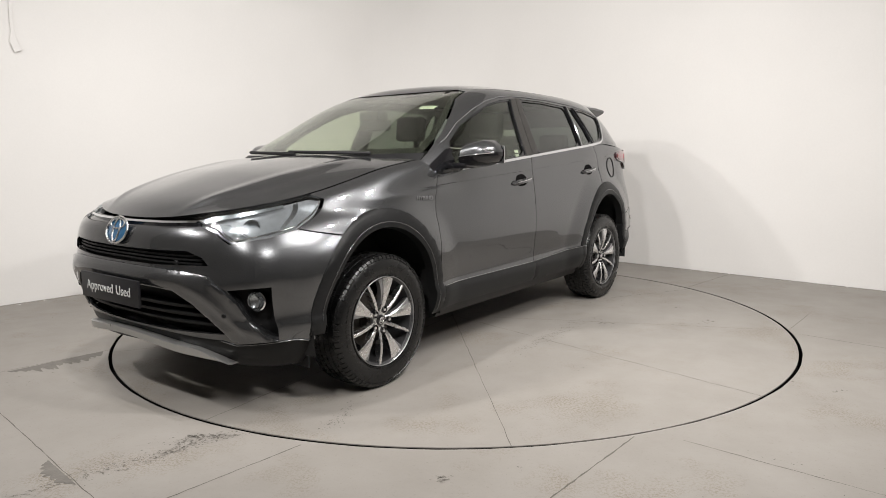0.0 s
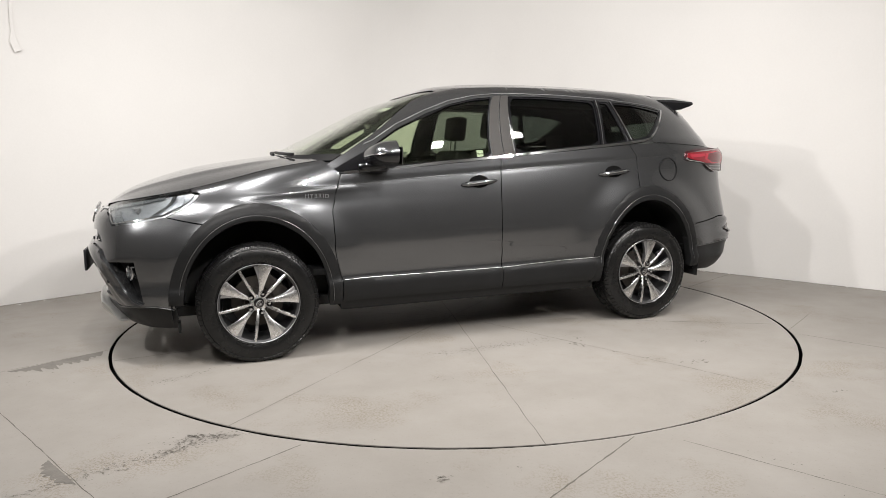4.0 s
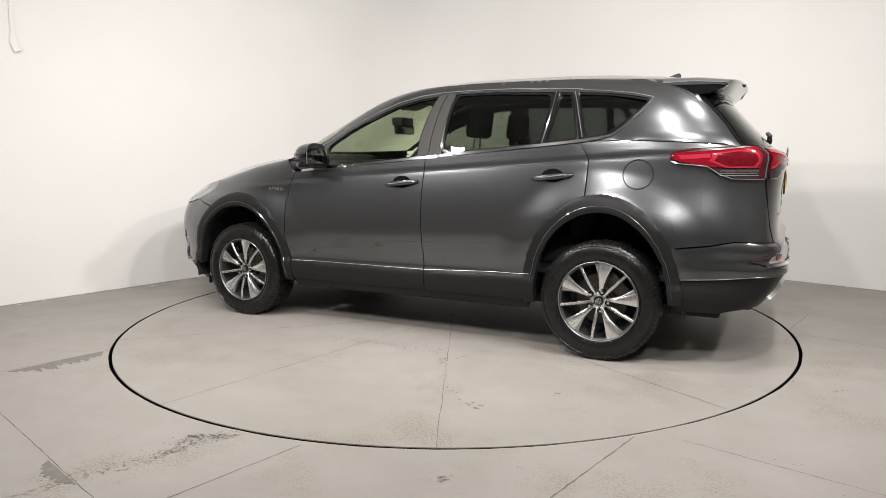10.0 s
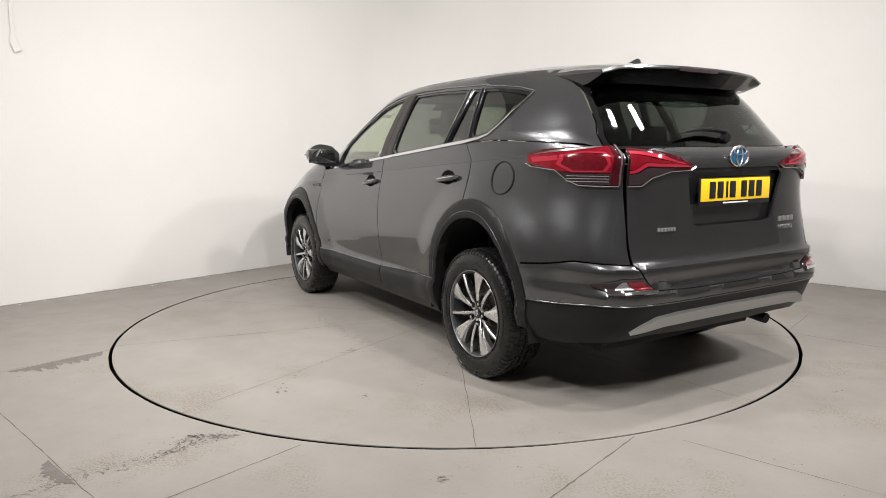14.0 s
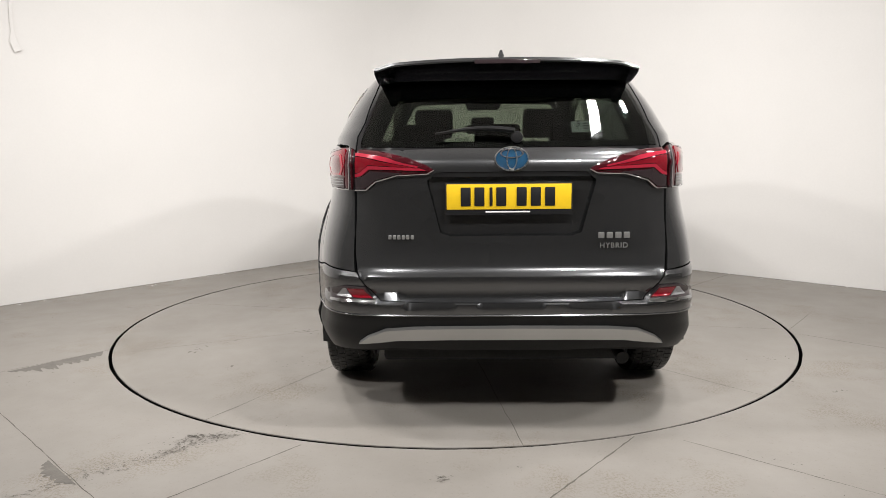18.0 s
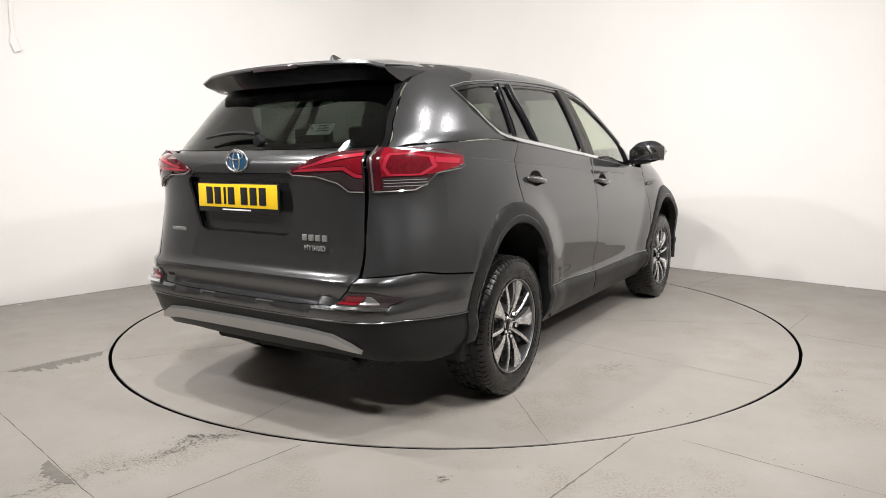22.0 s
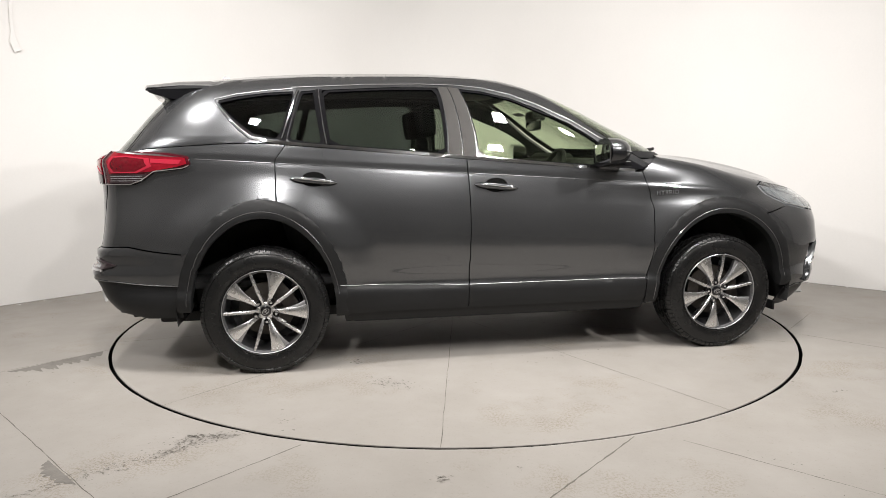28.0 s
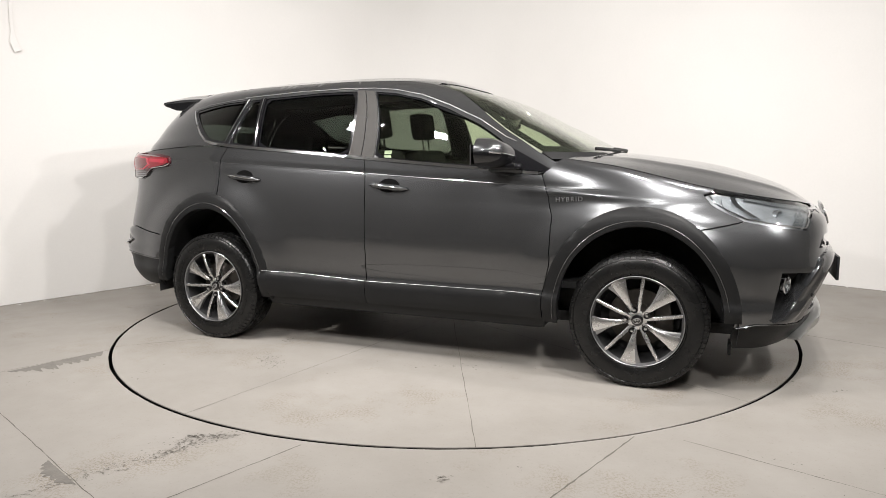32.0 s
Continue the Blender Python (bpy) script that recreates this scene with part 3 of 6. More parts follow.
def build_body(car):
    gap = 0.0048
    # front wing
    lower = [(x + gap, z) for x, z in FDOOR_FRONT]
    o = S(*lower) + ell(ARCH_F, *FO, 172, 64, 20) + S((1.60, 0.812), (1.797, 0.853), (1.709, 0.893), (1.612, 0.976), (1.660, HOOD_SEAM(1.660) - 0.006))
    o += run(LOW, lambda x: HOOD_SEAM(x) - 0.002, 1.650, 0.93, 12) + S((0.90, 1.125))
    wing, wing_r = both(car, "front_wing", panel(LOW, o, grid=0.0125), PAINT)
    # front doors
    o = S(*FDOOR_FRONT) + S((-0.200, 0.447)) + S(*[(x + gap, z) for x, z in MID_SEAM[1:]]) + run(LOW, lambda x: BELT(x) - 0.004, -0.20, 0.80, 10)
    doors = [both(car, "front_door", panel(LOW, o, grid=0.0125), PAINT)]
    # rear doors
    o = S(*MID_SEAM[::-1]) + S((-0.93, 0.478)) + ell(ARCH_R, *RO, 15, 79, 14) + S((-1.248, 1.12), (-1.215, 1.20), (-1.19, 1.238))
    o += run(LOW, lambda x: BELT(x) - 0.004, -1.17, -0.23, 10)
    doors.append(both(car, "rear_door", panel(LOW, o, grid=0.0125), PAINT))
    # rear quarter
    o = S((-1.19 - gap, 1.238), (-1.215 - gap, 1.20), (-1.248 - gap, 1.12)) + ell(ARCH_R, *RO, 80, 160, 18) + S((-1.742, 0.674), (-1.90, 0.69), (-2.02, 0.712)) + BK((0.648, 0.70), (0.648, 0.85), (0.648, 1.0), (0.648, 1.10), (0.646, 1.192))
    o += [LOW.side(-1.95, 1.215), LOW.side(-1.7, 1.232), LOW.side(-1.45, 1.245)]
    quarter, quarter_r = both(car, "rear_quarter_panel", panel(LOW, o, grid=0.0125), PAINT)
    # tailgate
    half = BK((0.0, 0.579), (0.35, 0.581), (0.535, 0.587), (0.60, 0.650), (0.634, 0.70), (0.638, 0.9), (0.638, 1.1), (0.636, 1.178), (0.50, 1.196), (0.25, 1.202), (0.0, 1.203))
    hole = rounded(BK((0.30, 1.107), (0.342, 1.072), (0.285, 0.845), (-0.285, 0.845), (-0.342, 1.072), (-0.30, 1.107)), 1, 0.06)
    gate = part("tailgate", panel(LOW, mirror_outline(half), [hole], grid=0.022), PAINT, car, "graphite painted tailgate")
    part("plate_recess", panel(LOW, rounded(BK((0.31, 1.116), (0.35, 1.075), (0.29, 0.838), (-0.29, 0.838), (-0.35, 1.075), (-0.31, 1.116)), 1, 0.06), off=-0.030, thick=0.01), PAINT, gate)
    part("recess_lip", panel(LOW, BK((0.31, 1.112), (0.33, 1.088), (-0.33, 1.088), (-0.31, 1.112)), off=-0.004, thick=0.05), BLACK, gate)
    # rear bumper
    half = BK((0.0, 0.5765), (0.35, 0.5785), (0.537, 0.5845), (0.604, 0.646), (0.640, 0.6955)) + S((-2.02, 0.705), (-1.90, 0.683), (-1.742, 0.666)) + ell(ARCH_R, RO[0], RO[1], 160, 166, 2) + S((-1.762, 0.503), (-1.95, 0.51), (-2.1, 0.525)) + BK((0.6, 0.530), (0.3, 0.528), (0.0, 0.527))
    rb = part("rear_bumper", panel(LOW, mirror_outline(half), grid=0.022), PAINT, car, "graphite painted rear bumper")
    half = BK((0.0, 0.524), (0.3, 0.525), (0.6, 0.527)) + S((-2.1, 0.522), (-1.95, 0.507), (-1.762, 0.500), (-1.752, 0.40), (-1.758, 0.325), (-1.95, 0.315), (-2.05, 0.335)) + BK((0.5, 0.36), (0.25, 0.345), (0.0, 0.345))
    part("lower_valance", panel(LOW, mirror_outline(half), off=-0.004), CLADDING, rb, "dark grey plastic lower valance")
    half = BK((0.0, 0.475), (0.40, 0.472), (0.52, 0.462), (0.60, 0.425), (0.635, 0.396), (0.57, 0.404), (0.47, 0.417), (0.25, 0.420), (0.0, 0.420))
    part("skid_plate", panel(LOW, mirror_outline(half), off=0.016, thick=0.03, grid=0.030), SILVER, rb, "satin silver skid plate")
    # tail lamps, reflectors
    o = rounded(S((-1.682, 1.140), (-1.690, 1.180), (-1.80, 1.198)) + BK((0.70, 1.206), (0.652, 1.204), (0.652, 1.034), (0.70, 1.034)) + S((-1.99, 1.036), (-1.935, 1.057), (-1.87, 1.102), (-1.72, 1.118)), 1, 0.10)
    tail = part("tail_lamp", panel(LOW, o, off=0.014, thick=0.03, grid=0.02, lip=0.008), LENS_DEEP, car, "dark red tail lamp with smoked lower edge")
    o = S((-1.70, 1.140), (-1.708, 1.172), (-1.83, 1.189)) + BK((0.712, 1.198), (0.680, 1.196), (0.680, 1.092)) + S((-1.90, 1.100), (-1.75, 1.125))
    part("upper_lens", panel(LOW, o, off=0.017, thick=0.008, grid=0.02), LENS_RED, tail)
    part("light_guide", panel(LOW, S((-1.725, 1.158), (-1.88, 1.168), (-1.885, 1.148), (-1.74, 1.138)), off=0.019, thick=0.008, grid=0.02), LENS_PINK, tail)
    def shrink(poly, k):
        ca, cz = sum(a for a, _ in poly) / len(poly), sum(z for _, z in poly) / len(poly)
        return [(ca + (a - ca) * k, cz + (z - cz) * k) for a, z in poly]
    ring_o = S((-1.89, 1.170)) + BK((0.735, 1.182), (0.694, 1.174), (0.682, 1.130), (0.694, 1.097)) + S((-1.955, 1.095), (-1.875, 1.130))
    part("light_guide", panel(LOW, ring_o, [shrink(ring_o, 0.84)], off=0.020, thick=0.008, grid=0.015), LENS_PINK, tail)
    part("inner_lens", panel(LOW, shrink(ring_o, 0.82), off=0.0185, thick=0.008, grid=0.015), LENS_MID, tail)
    part("clear_corner", panel(LOW, S((-1.735, 1.176), (-1.84, 1.190)) + BK((0.712, 1.198), (0.690, 1.195)) + S((-1.86, 1.184)), off=0.0185, thick=0.006, grid=0.02), REFLECTOR, tail, "clear upper edge of the lamp")
    o = S((-1.985, 1.041), (-1.94, 1.060), (-1.885, 1.088)) + BK((0.71, 1.088), (0.682, 1.088), (0.682, 1.041))
    part("lower_lens", panel(LOW, o, off=0.017, thick=0.01, grid=0.02), SMOKE, tail)
    for z in (1.053, 1.066, 1.078):
        part("lens_rib", panel(LOW, S((-1.93, z + 0.002)) + BK((0.71, z + 0.002), (0.685, z + 0.002), (0.685, z - 0.001), (0.71, z - 0.001)) + S((-1.93, z - 0.001)), off=0.0185, thick=0.004, grid=0.02), LAMP_GREY, tail)
    part("clear_strip", panel(LOW, BK((0.661, 1.200), (0.656, 1.200), (0.656, 1.038), (0.661, 1.038)), off=0.019, thick=0.012, grid=0.02), REFLECTOR, tail)
    low_rim = S((-1.690, 1.132), (-1.72, 1.119), (-1.87, 1.103), (-1.935, 1.057), (-1.99, 1.036)) + BK((0.70, 1.034), (0.660, 1.034))
    bead("chrome_edge", low_rim, 0.015, 0.0026, CHROME, tail, "thin chrome line under the lamp", 6)
    mirrored(tail, car)
    low_edge = [(0.312, 1.115), (0.34, 1.100), (0.46, 1.095), (0.545, 1.070), (0.585, 1.036), (0.634, 1.034)]
    o = rounded(BK((0.634, 1.197), (0.54, 1.190), (0.42, 1.162), (0.345, 1.137), *low_edge), 1, 0.1)
    inner = part("tailgate_lamp", panel(LOW, o, off=0.012, thick=0.028, grid=0.02, lip=0.007), LENS_DEEP, car, "deep red tail lamp on the tailgate")
    part("light_guide", panel(LOW, BK((0.630, 1.178), (0.50, 1.158), (0.375, 1.130), (0.378, 1.124), (0.50, 1.148), (0.630, 1.166)), off=0.016, thick=0.008, grid=0.02), LENS_PINK, inner)
    part("upper_lens", panel(LOW, BK((0.630, 1.164), (0.50, 1.146), (0.38, 1.123), (0.575, 1.138), (0.612, 1.108), (0.630, 1.104)), off=0.0145, thick=0.008, grid=0.02), LENS_RED, inner)
    part("light_guide", panel(LOW, BK((0.630, 1.088), (0.604, 1.094), (0.570, 1.121), (0.40, 1.114), (0.34, 1.113), (0.37, 1.122), (0.575, 1.135), (0.612, 1.106), (0.630, 1.101)), off=0.017, thick=0.008, grid=0.02), LENS_PINK, inner)
    part("lower_lens", panel(LOW, BK((0.630, 1.084), (0.60, 1.090), (0.566, 1.114), (0.44, 1.104), (0.545, 1.079), (0.59, 1.043), (0.630, 1.039)), off=0.0155, thick=0.008, grid=0.02), SMOKE, inner)
    bead("chrome_edge", BK(*low_edge), 0.013, 0.0024, CHROME, inner, "thin chrome line under the lamp", 5)
    mirrored(inner, car)
    o = BK((0.556, 0.579), (0.600, 0.640), (0.690, 0.640)) + S((-2.095, 0.612)) + BK((0.740, 0.576))
    refl = part("rear_reflector", panel(LOW, o, off=0.012, thick=0.02, grid=0.02), SMOKE, car, "red reflector in a chrome-edged clear housing")
    part("red_lens", panel(LOW, BK((0.566, 0.584), (0.604, 0.634), (0.672, 0.634), (0.645, 0.584)), off=0.016, thick=0.01, grid=0.02), LENS_RED, refl)
    part("clear_lens", panel(LOW, BK((0.652, 0.584), (0.678, 0.634), (0.692, 0.632), (0.722, 0.584)), off=0.016, thick=0.01, grid=0.02), LAMP_GREY, refl)
    part("chrome_edge", panel(LOW, BK((0.550, 0.580), (0.748, 0.578), (0.748, 0.572), (0.555, 0.574)), off=0.015, thick=0.02, grid=0.02), CHROME, refl)
    mirrored(refl, car)
    # front bumper
    half = FR((0.0, 0.862), (0.40, 0.866), (0.50, 0.872)) + FR((0.52, 0.876), (0.60, 0.850), (0.668, 0.802)) + S((1.936, 0.823), (1.805, 0.850), (1.60, 0.804)) + ell(ARCH_F, *FO, 63, 8, 12) + S((1.775, 0.346), (1.87, 0.366), (2.0, 0.358)) + FR((0.66, 0.352), (0.60, 0.372), (0.3, 0.385), (0.0, 0.385))
    slot_full = mirror_front(FR((0.0, 0.765), (0.25, 0.768), (0.50, 0.772), (0.575, 0.745), (0.60, 0.712), (0.3, 0.702), (0.0, 0.700)))
    low_full = mirror_front(FR((0.0, 0.600), (0.30, 0.600)) + [(153.7, 0.592), (148.5, 0.535), (145.4, 0.473), (142.2, 0.40)] + FR((0.3, 0.396), (0.0, 0.394)))
    fog_hole = [(140.6, 0.606), (137.0, 0.612), (133.8, 0.614), (133.9, 0.50), (134.3, 0.384), (136.0, 0.400), (137.5, 0.466), (139.1, 0.550)]
    fog_r = [(360 - a, z) for a, z in fog_hole]
    fb = part("front_bumper", panel(LOW, mirror_front(half), [slot_full, low_full, fog_hole, fog_r]), PAINT, car, "graphite painted front bumper")
    part("nose_panel", panel(LOW, mirror_front(FR((0.0, 0.898), (0.3, 0.900), (0.49, 0.905), (0.505, 0.882), (0.42, 0.872), (0.0, 0.868))), off=-0.012, thick=0.02), GLOSS_BLACK, fb)
    part("chrome_bar", panel(LOW, mirror_front(FR((0.0, 0.889), (0.3, 0.892), (0.48, 0.898), (0.48, 0.890), (0.3, 0.884), (0.0, 0.881))), off=0.0, thick=0.02), CHROME, fb)
    up_g = part("upper_grille", panel(LOW, mirror_front(FR((0.0, 0.775), (0.52, 0.78), (0.61, 0.70), (0.3, 0.69), (0.0, 0.69))), off=-0.045, thick=0.01), BLACK, fb)
    for z in (0.715, 0.732, 0.749):
        part("grille_slat", panel(LOW, mirror_front(FR((0.0, z + 0.004), (0.56, z + 0.004), (0.56, z - 0.004), (0.0, z - 0.004))), off=-0.020, thick=0.02), BLACK, up_g)
    lo_g = part("lower_grille", panel(LOW, mirror_front(FR((0.0, 0.65), (0.52, 0.645), (0.64, 0.42), (0.3, 0.385), (0.0, 0.385))), off=-0.06, thick=0.01), BLACK, fb)
    for z in (0.435, 0.475, 0.515):
        y = 0.60 - (z - 0.43) * 0.75
        part("grille_slat", panel(LOW, mirror_front(FR((0.0, z + 0.007), (y, z + 0.007), (y, z - 0.007), (0.0, z - 0.007))), off=-0.020, thick=0.035), BLACK, lo_g)
    half = FR((0.0, 0.381), (0.3, 0.381), (0.60, 0.368), (0.66, 0.348)) + S((2.0, 0.354), (1.87, 0.362), (1.775, 0.342), (1.765, 0.28), (1.775, 0.215), (1.90, 0.215)) + FR((0.6, 0.232), (0.3, 0.270), (0.0, 0.290))
    val = part("lower_valance", panel(LOW, mirror_front(half), off=-0.006), CLADDING, fb, "dark grey plastic lower valance")
    bm = bmesh.new()
    n, rows = 32, []
    for i in range(-n, n + 1):
        y = 0.625 * i / n
        x = LOW.raw(*LOW.front(y, 0.345)).x + 0.040 - 0.034 * step(0.36, 0.60, abs(y))
        zb = 0.328 - 0.175 * y * y
        zt = 0.366 - 0.15 * y * y
        zt -= step(0.46, 0.625, abs(y)) * (zt - zb - 0.007)
        rows.append([bm.verts.new(p) for p in ((x - 0.050, y * 0.985, zt - 0.004), (x - 0.010, y, zt), (x, y, zt - 0.005), (x - 0.004, y, zb + 0.003), (x - 0.016, y, zb - 0.003), (x - 0.060, y * 0.985, zb - 0.004))])
    for a, b in zip(rows, rows[1:]):
        for k in range(6):
            bm.faces.new((a[k], a[(k + 1) % 6], b[(k + 1) % 6], b[k]))
    for r in (rows[0], rows[-1]):
        bm.faces.new(r)
    bmesh.ops.recalc_face_normals(bm, faces=bm.faces)
    part("skid_plate", bm, SILVER, fb, "satin silver front skid lip")
    # blades and fog lamps
    o = FR((0.0, 0.690), (0.30, 0.690), (0.50, 0.684)) + [(145.0, 0.668), (141.2, 0.604), (139.1, 0.548), (137.5, 0.463), (136.0, 0.397), (134.3, 0.377), (137.0, 0.368), (140.2, 0.366), (141.9, 0.374), (145.4, 0.478), (148.5, 0.540), (153.7, 0.597)] + FR((0.30, 0.605), (0.0, 0.605))
    spine_z = spline((136.0, 0.375), (139.0, 0.425), (141.5, 0.500), (145.0, 0.575), (149.0, 0.622), (154.0, 0.648), (180.0, 0.655))

    def ridge(a, z):
        d = z - spine_z(min(a, 360 - a))
        return 0.010 * max(0.0, 1 - abs(d) / (0.055 if d > 0 else 0.045))
    part("bumper_bar", panel(LOW, mirror_front(o), off=0.014, thick=0.078, grid=0.012, lip=0.004, relief=ridge), PAINT, fb, "graphite bar sweeping down beside the grille")
    for ang, z, host, off in ((141.5, 0.50, LOW, 0.018), (153.0, 0.72, LOW, 0.0)):
        p, q = host.at(ang, z, off - 0.004), host.at(ang, z, off + 0.003)
        bm = bmesh.new()
        lathe(bm, [(0.0, 0.006), (0.008, 0.0055), (0.0105, 0.003), (0.0105, -0.004), (0.0, -0.004)], 18, "y", Matrix.Translation(q) @ (q - p).to_track_quat("Y", "Z").to_matrix().to_4x4())
        mirrored(part("parking_sensor", bm, CLADDING, fb), fb)
    pocket = part("fog_lamp", panel(LOW, [(143.0, 0.64), (132.0, 0.65), (132.0, 0.335), (138.0, 0.335), (142.0, 0.52)], off=-0.062, thick=0.01), BLACK, car, "round fog lamp in a black pocket")
    at = LOW.at(135.9, 0.540, off=-0.040)
    turn = Matrix.Translation(at) @ Euler((0, 0, radians(-66))).to_matrix().to_4x4()
    bm = bmesh.new()
    lathe(bm, [(0.0, 0.012), (0.030, 0.010), (0.036, 0.0), (0.036, -0.03), (0.0, -0.03)], 28, "y", turn)
    part("lens", bm, GLASS_LAMP, pocket)
    bm = bmesh.new()
    lathe(bm, [(0.0, -0.012), (0.020, -0.006), (0.034, 0.004), (0.035, -0.035), (0.0, -0.035)], 28, "y", turn)
    part("reflector", bm, REFLECTOR, pocket)
    bm = bmesh.new()
    lathe(bm, [(0.036, 0.006), (0.040, 0.012), (0.046, 0.008), (0.046, -0.03), (0.036, -0.03)], 28, "y", turn, closed=True)
    part("chrome_ring", bm, CHROME, pocket)
    mirrored(pocket, car)
    # headlamps
    o = S((1.626, 0.977)) + run(LOW, lambda x: HOOD_SEAM(x) - 0.006, 1.672, 2.05, 7) + FR((0.455, 0.906), (0.49, 0.893), (0.60, 0.857), (0.672, 0.809)) + S((1.936, 0.830), (1.805, 0.858), (1.715, 0.900))
    bowl = part("headlamp", panel(LOW, o, off=-0.022, thick=0.02, grid=0.02), LAMP_GREY, car, "clear headlamp with chrome reflectors and smoked rear corner")
    part("cover", panel(LOW, rounded(o, 1, 0.1), off=0.004, thick=0.006, grid=0.02, lip=0.002), GLASS_LAMP, bowl)
    o2 = run(LOW, lambda x: HOOD_SEAM(x) - 0.012, 1.80, 2.05, 5) + FR((0.475, 0.903), (0.51, 0.890), (0.56, 0.905)) + S((1.93, 0.926), (1.80, 0.952))
    part("chrome_brow", panel(LOW, o2, off=-0.010, thick=0.012, grid=0.02), REFLECTOR, bowl)
    o3 = [(133.5, 0.962), (132.8, 0.966), (133.3, 0.872), (134.0, 0.866)]
    part("chrome_divider", panel(LOW, o3, off=-0.008, thick=0.014, grid=0.02), CHROME, bowl)
    o4 = [(144.2, 0.892), (141.8, 0.887), (137.9, 0.834), (139.5, 0.818)]
    part("chrome_divider", panel(LOW, o4, off=-0.008, thick=0.014, grid=0.02), REFLECTOR, bowl)
    well = S((1.70, 0.955), (1.86, 0.930)) + [(137.6, 0.905), (139.0, 0.860), (137.4, 0.836)] + S((1.82, 0.868), (1.73, 0.905))
    part("dark_well", panel(LOW, well, off=-0.016, thick=0.01, grid=0.02), LAMP_GREY, bowl, "grey inner well of the headlamp")
    rim = S((1.640, 0.968), (1.715, 0.905), (1.805, 0.863), (1.936, 0.836)) + FR((0.672, 0.815), (0.60, 0.862), (0.49, 0.897))
    bead("chrome_rim", rim, 0.001, 0.0030, CHROME, bowl, "chrome line round the lamp's lower edge", 6)
    at = LOW.at(138.2, 0.884, off=-0.035)
    turn = Matrix.Translation(at) @ Euler((0, 0, radians(-62))).to_matrix().to_4x4()
    bm = bmesh.new()
    lathe(bm, [(0.0, 0.018), (0.020, 0.013), (0.032, 0.0), (0.034, -0.02), (0.0, -0.02)], 28, "y", turn)
    part("projector_lens", bm, GLASS_LAMP, bowl)
    bm = bmesh.new()
    lathe(bm, [(0.033, 0.0), (0.036, 0.006), (0.042, 0.004), (0.042, -0.02), (0.033, -0.02)], 28, "y", turn, closed=True)
    part("projector_ring", bm, CHROME, bowl)
    mirrored(bowl, car)
    # sills, arch mouldings
    o = S((-0.2095, 0.4455), (-0.935, 0.4765)) + ell(ARCH_R, RI[0], RI[1], 12, 2, 3) + S((-0.90, 0.315), (-0.2095, 0.318))
    part("lower_moulding", panel(LOW, o, off=0.009, lip=0.004, grid=0.02), CLADDING, doors[1][0])
    o = S((0.848, 0.4445), (0.5, 0.4455), (-0.2055, 0.4455), (-0.2055, 0.318), (0.845, 0.318))
    part("lower_moulding", panel(LOW, o, off=0.009, lip=0.004, grid=0.02), CLADDING, doors[0][0])
    for d in (doors[0], doors[1]):
        for ch in list(d[0].children):
            mirrored(ch, d[1])
    o = S((0.86, 0.318), (-0.91, 0.318), (-0.90, 0.255), (0.85, 0.255))
    both(car, "sill", panel(LOW, o, off=-0.006, thick=0.03), CLADDING, "dark grey plastic sill")
    for name, c, outer, inner_e, a0, a1, ends in (("front_arch_moulding", ARCH_F, FO, FI, 1, 178, ((0.852, 0.300), (0.926, 0.300))), ("rear_arch_moulding", ARCH_R, RO, RI, 2, 180, ())):
        o = ell(c, *outer, a0, a1, 44) + S(*ends) + ell(c, *inner_e, a1, a0, 44)
        if not ends:
            o += S((-0.950, 0.305), (-0.880, 0.305))
        both(car, name, panel(LOW, o, off=0.010, thick=0.06, grid=0.016, lip=0.005), CLADDING, "dark grey wheel arch moulding")
    # raised arch lips, and added beads that draw highlights on crease, door foot and seams
    for host, host_r, x0, x1 in ((wing, wing_r, 1.13, 0.895), (doors[0][0], doors[0][1], 0.845, -0.190), (doors[1][0], doors[1][1], -0.216, -1.235), (quarter, quarter_r, -1.268, -1.66)):
        pts = [LOW.side(x0 + (x1 - x0) * i / 24, 1.061 - 0.063 * min(1.0, x0 + (x1 - x0) * i / 24)) for i in range(25)]
        mirrored(bead("crease_edge", pts, -0.0008, 0.0024, PAINT, host, "", 1), host_r)
    for host, c, inner_e, a0, a1 in ((wing, ARCH_F, (FI[0] + 0.022, FI[1] + 0.026), 8, 184), (quarter, ARCH_R, (RI[0] + 0.022, RI[1] + 0.034), 8, 176)):
        lip = bead("arch_lip", ell(c, *inner_e, a0, a1, 44), 0.0100, 0.0024, PAINT, host)
        mirrored(lip, wing_r if host is wing else quarter_r)
    # silver bead in place of the edge highlight along the door foot
    for pair_d, x0, x1, z0, z1 in ((doors[0], 0.838, -0.200, 0.4475, 0.4480), (doors[1], -0.214, -0.925, 0.4480, 0.4780)):
        line = bead("trim_line", [LOW.side(x0 + (x1 - x0) * i / 20, z0 + (z1 - z0) * i / 20) for i in range(21)], 0.0098, 0.0014, SILVER, pair_d[0], "thin silver bead standing in for the glint along the door foot", 1)
        mirrored(line, pair_d[1])
    # beads added on the bumper seams to draw their highlight lines
    seam_r = S((-1.770, 0.5025), (-1.95, 0.509), (-2.1, 0.5235)) + BK((0.6, 0.5285), (0.3, 0.5265), (0.0, 0.526))
    lip = bead("bumper_lip", seam_r, 0.002, 0.0032, PAINT, rb, fine=5)
    mirrored(lip, rb)
    seam_f = S((1.785, 0.344), (1.87, 0.364), (2.0, 0.356)) + FR((0.66, 0.350), (0.60, 0.370))
    lip = bead("bumper_lip", seam_f, 0.002, 0.0030, PAINT, fb, fine=5)
    mirrored(lip, fb)
    # bonnet
    bm = bmesh.new()
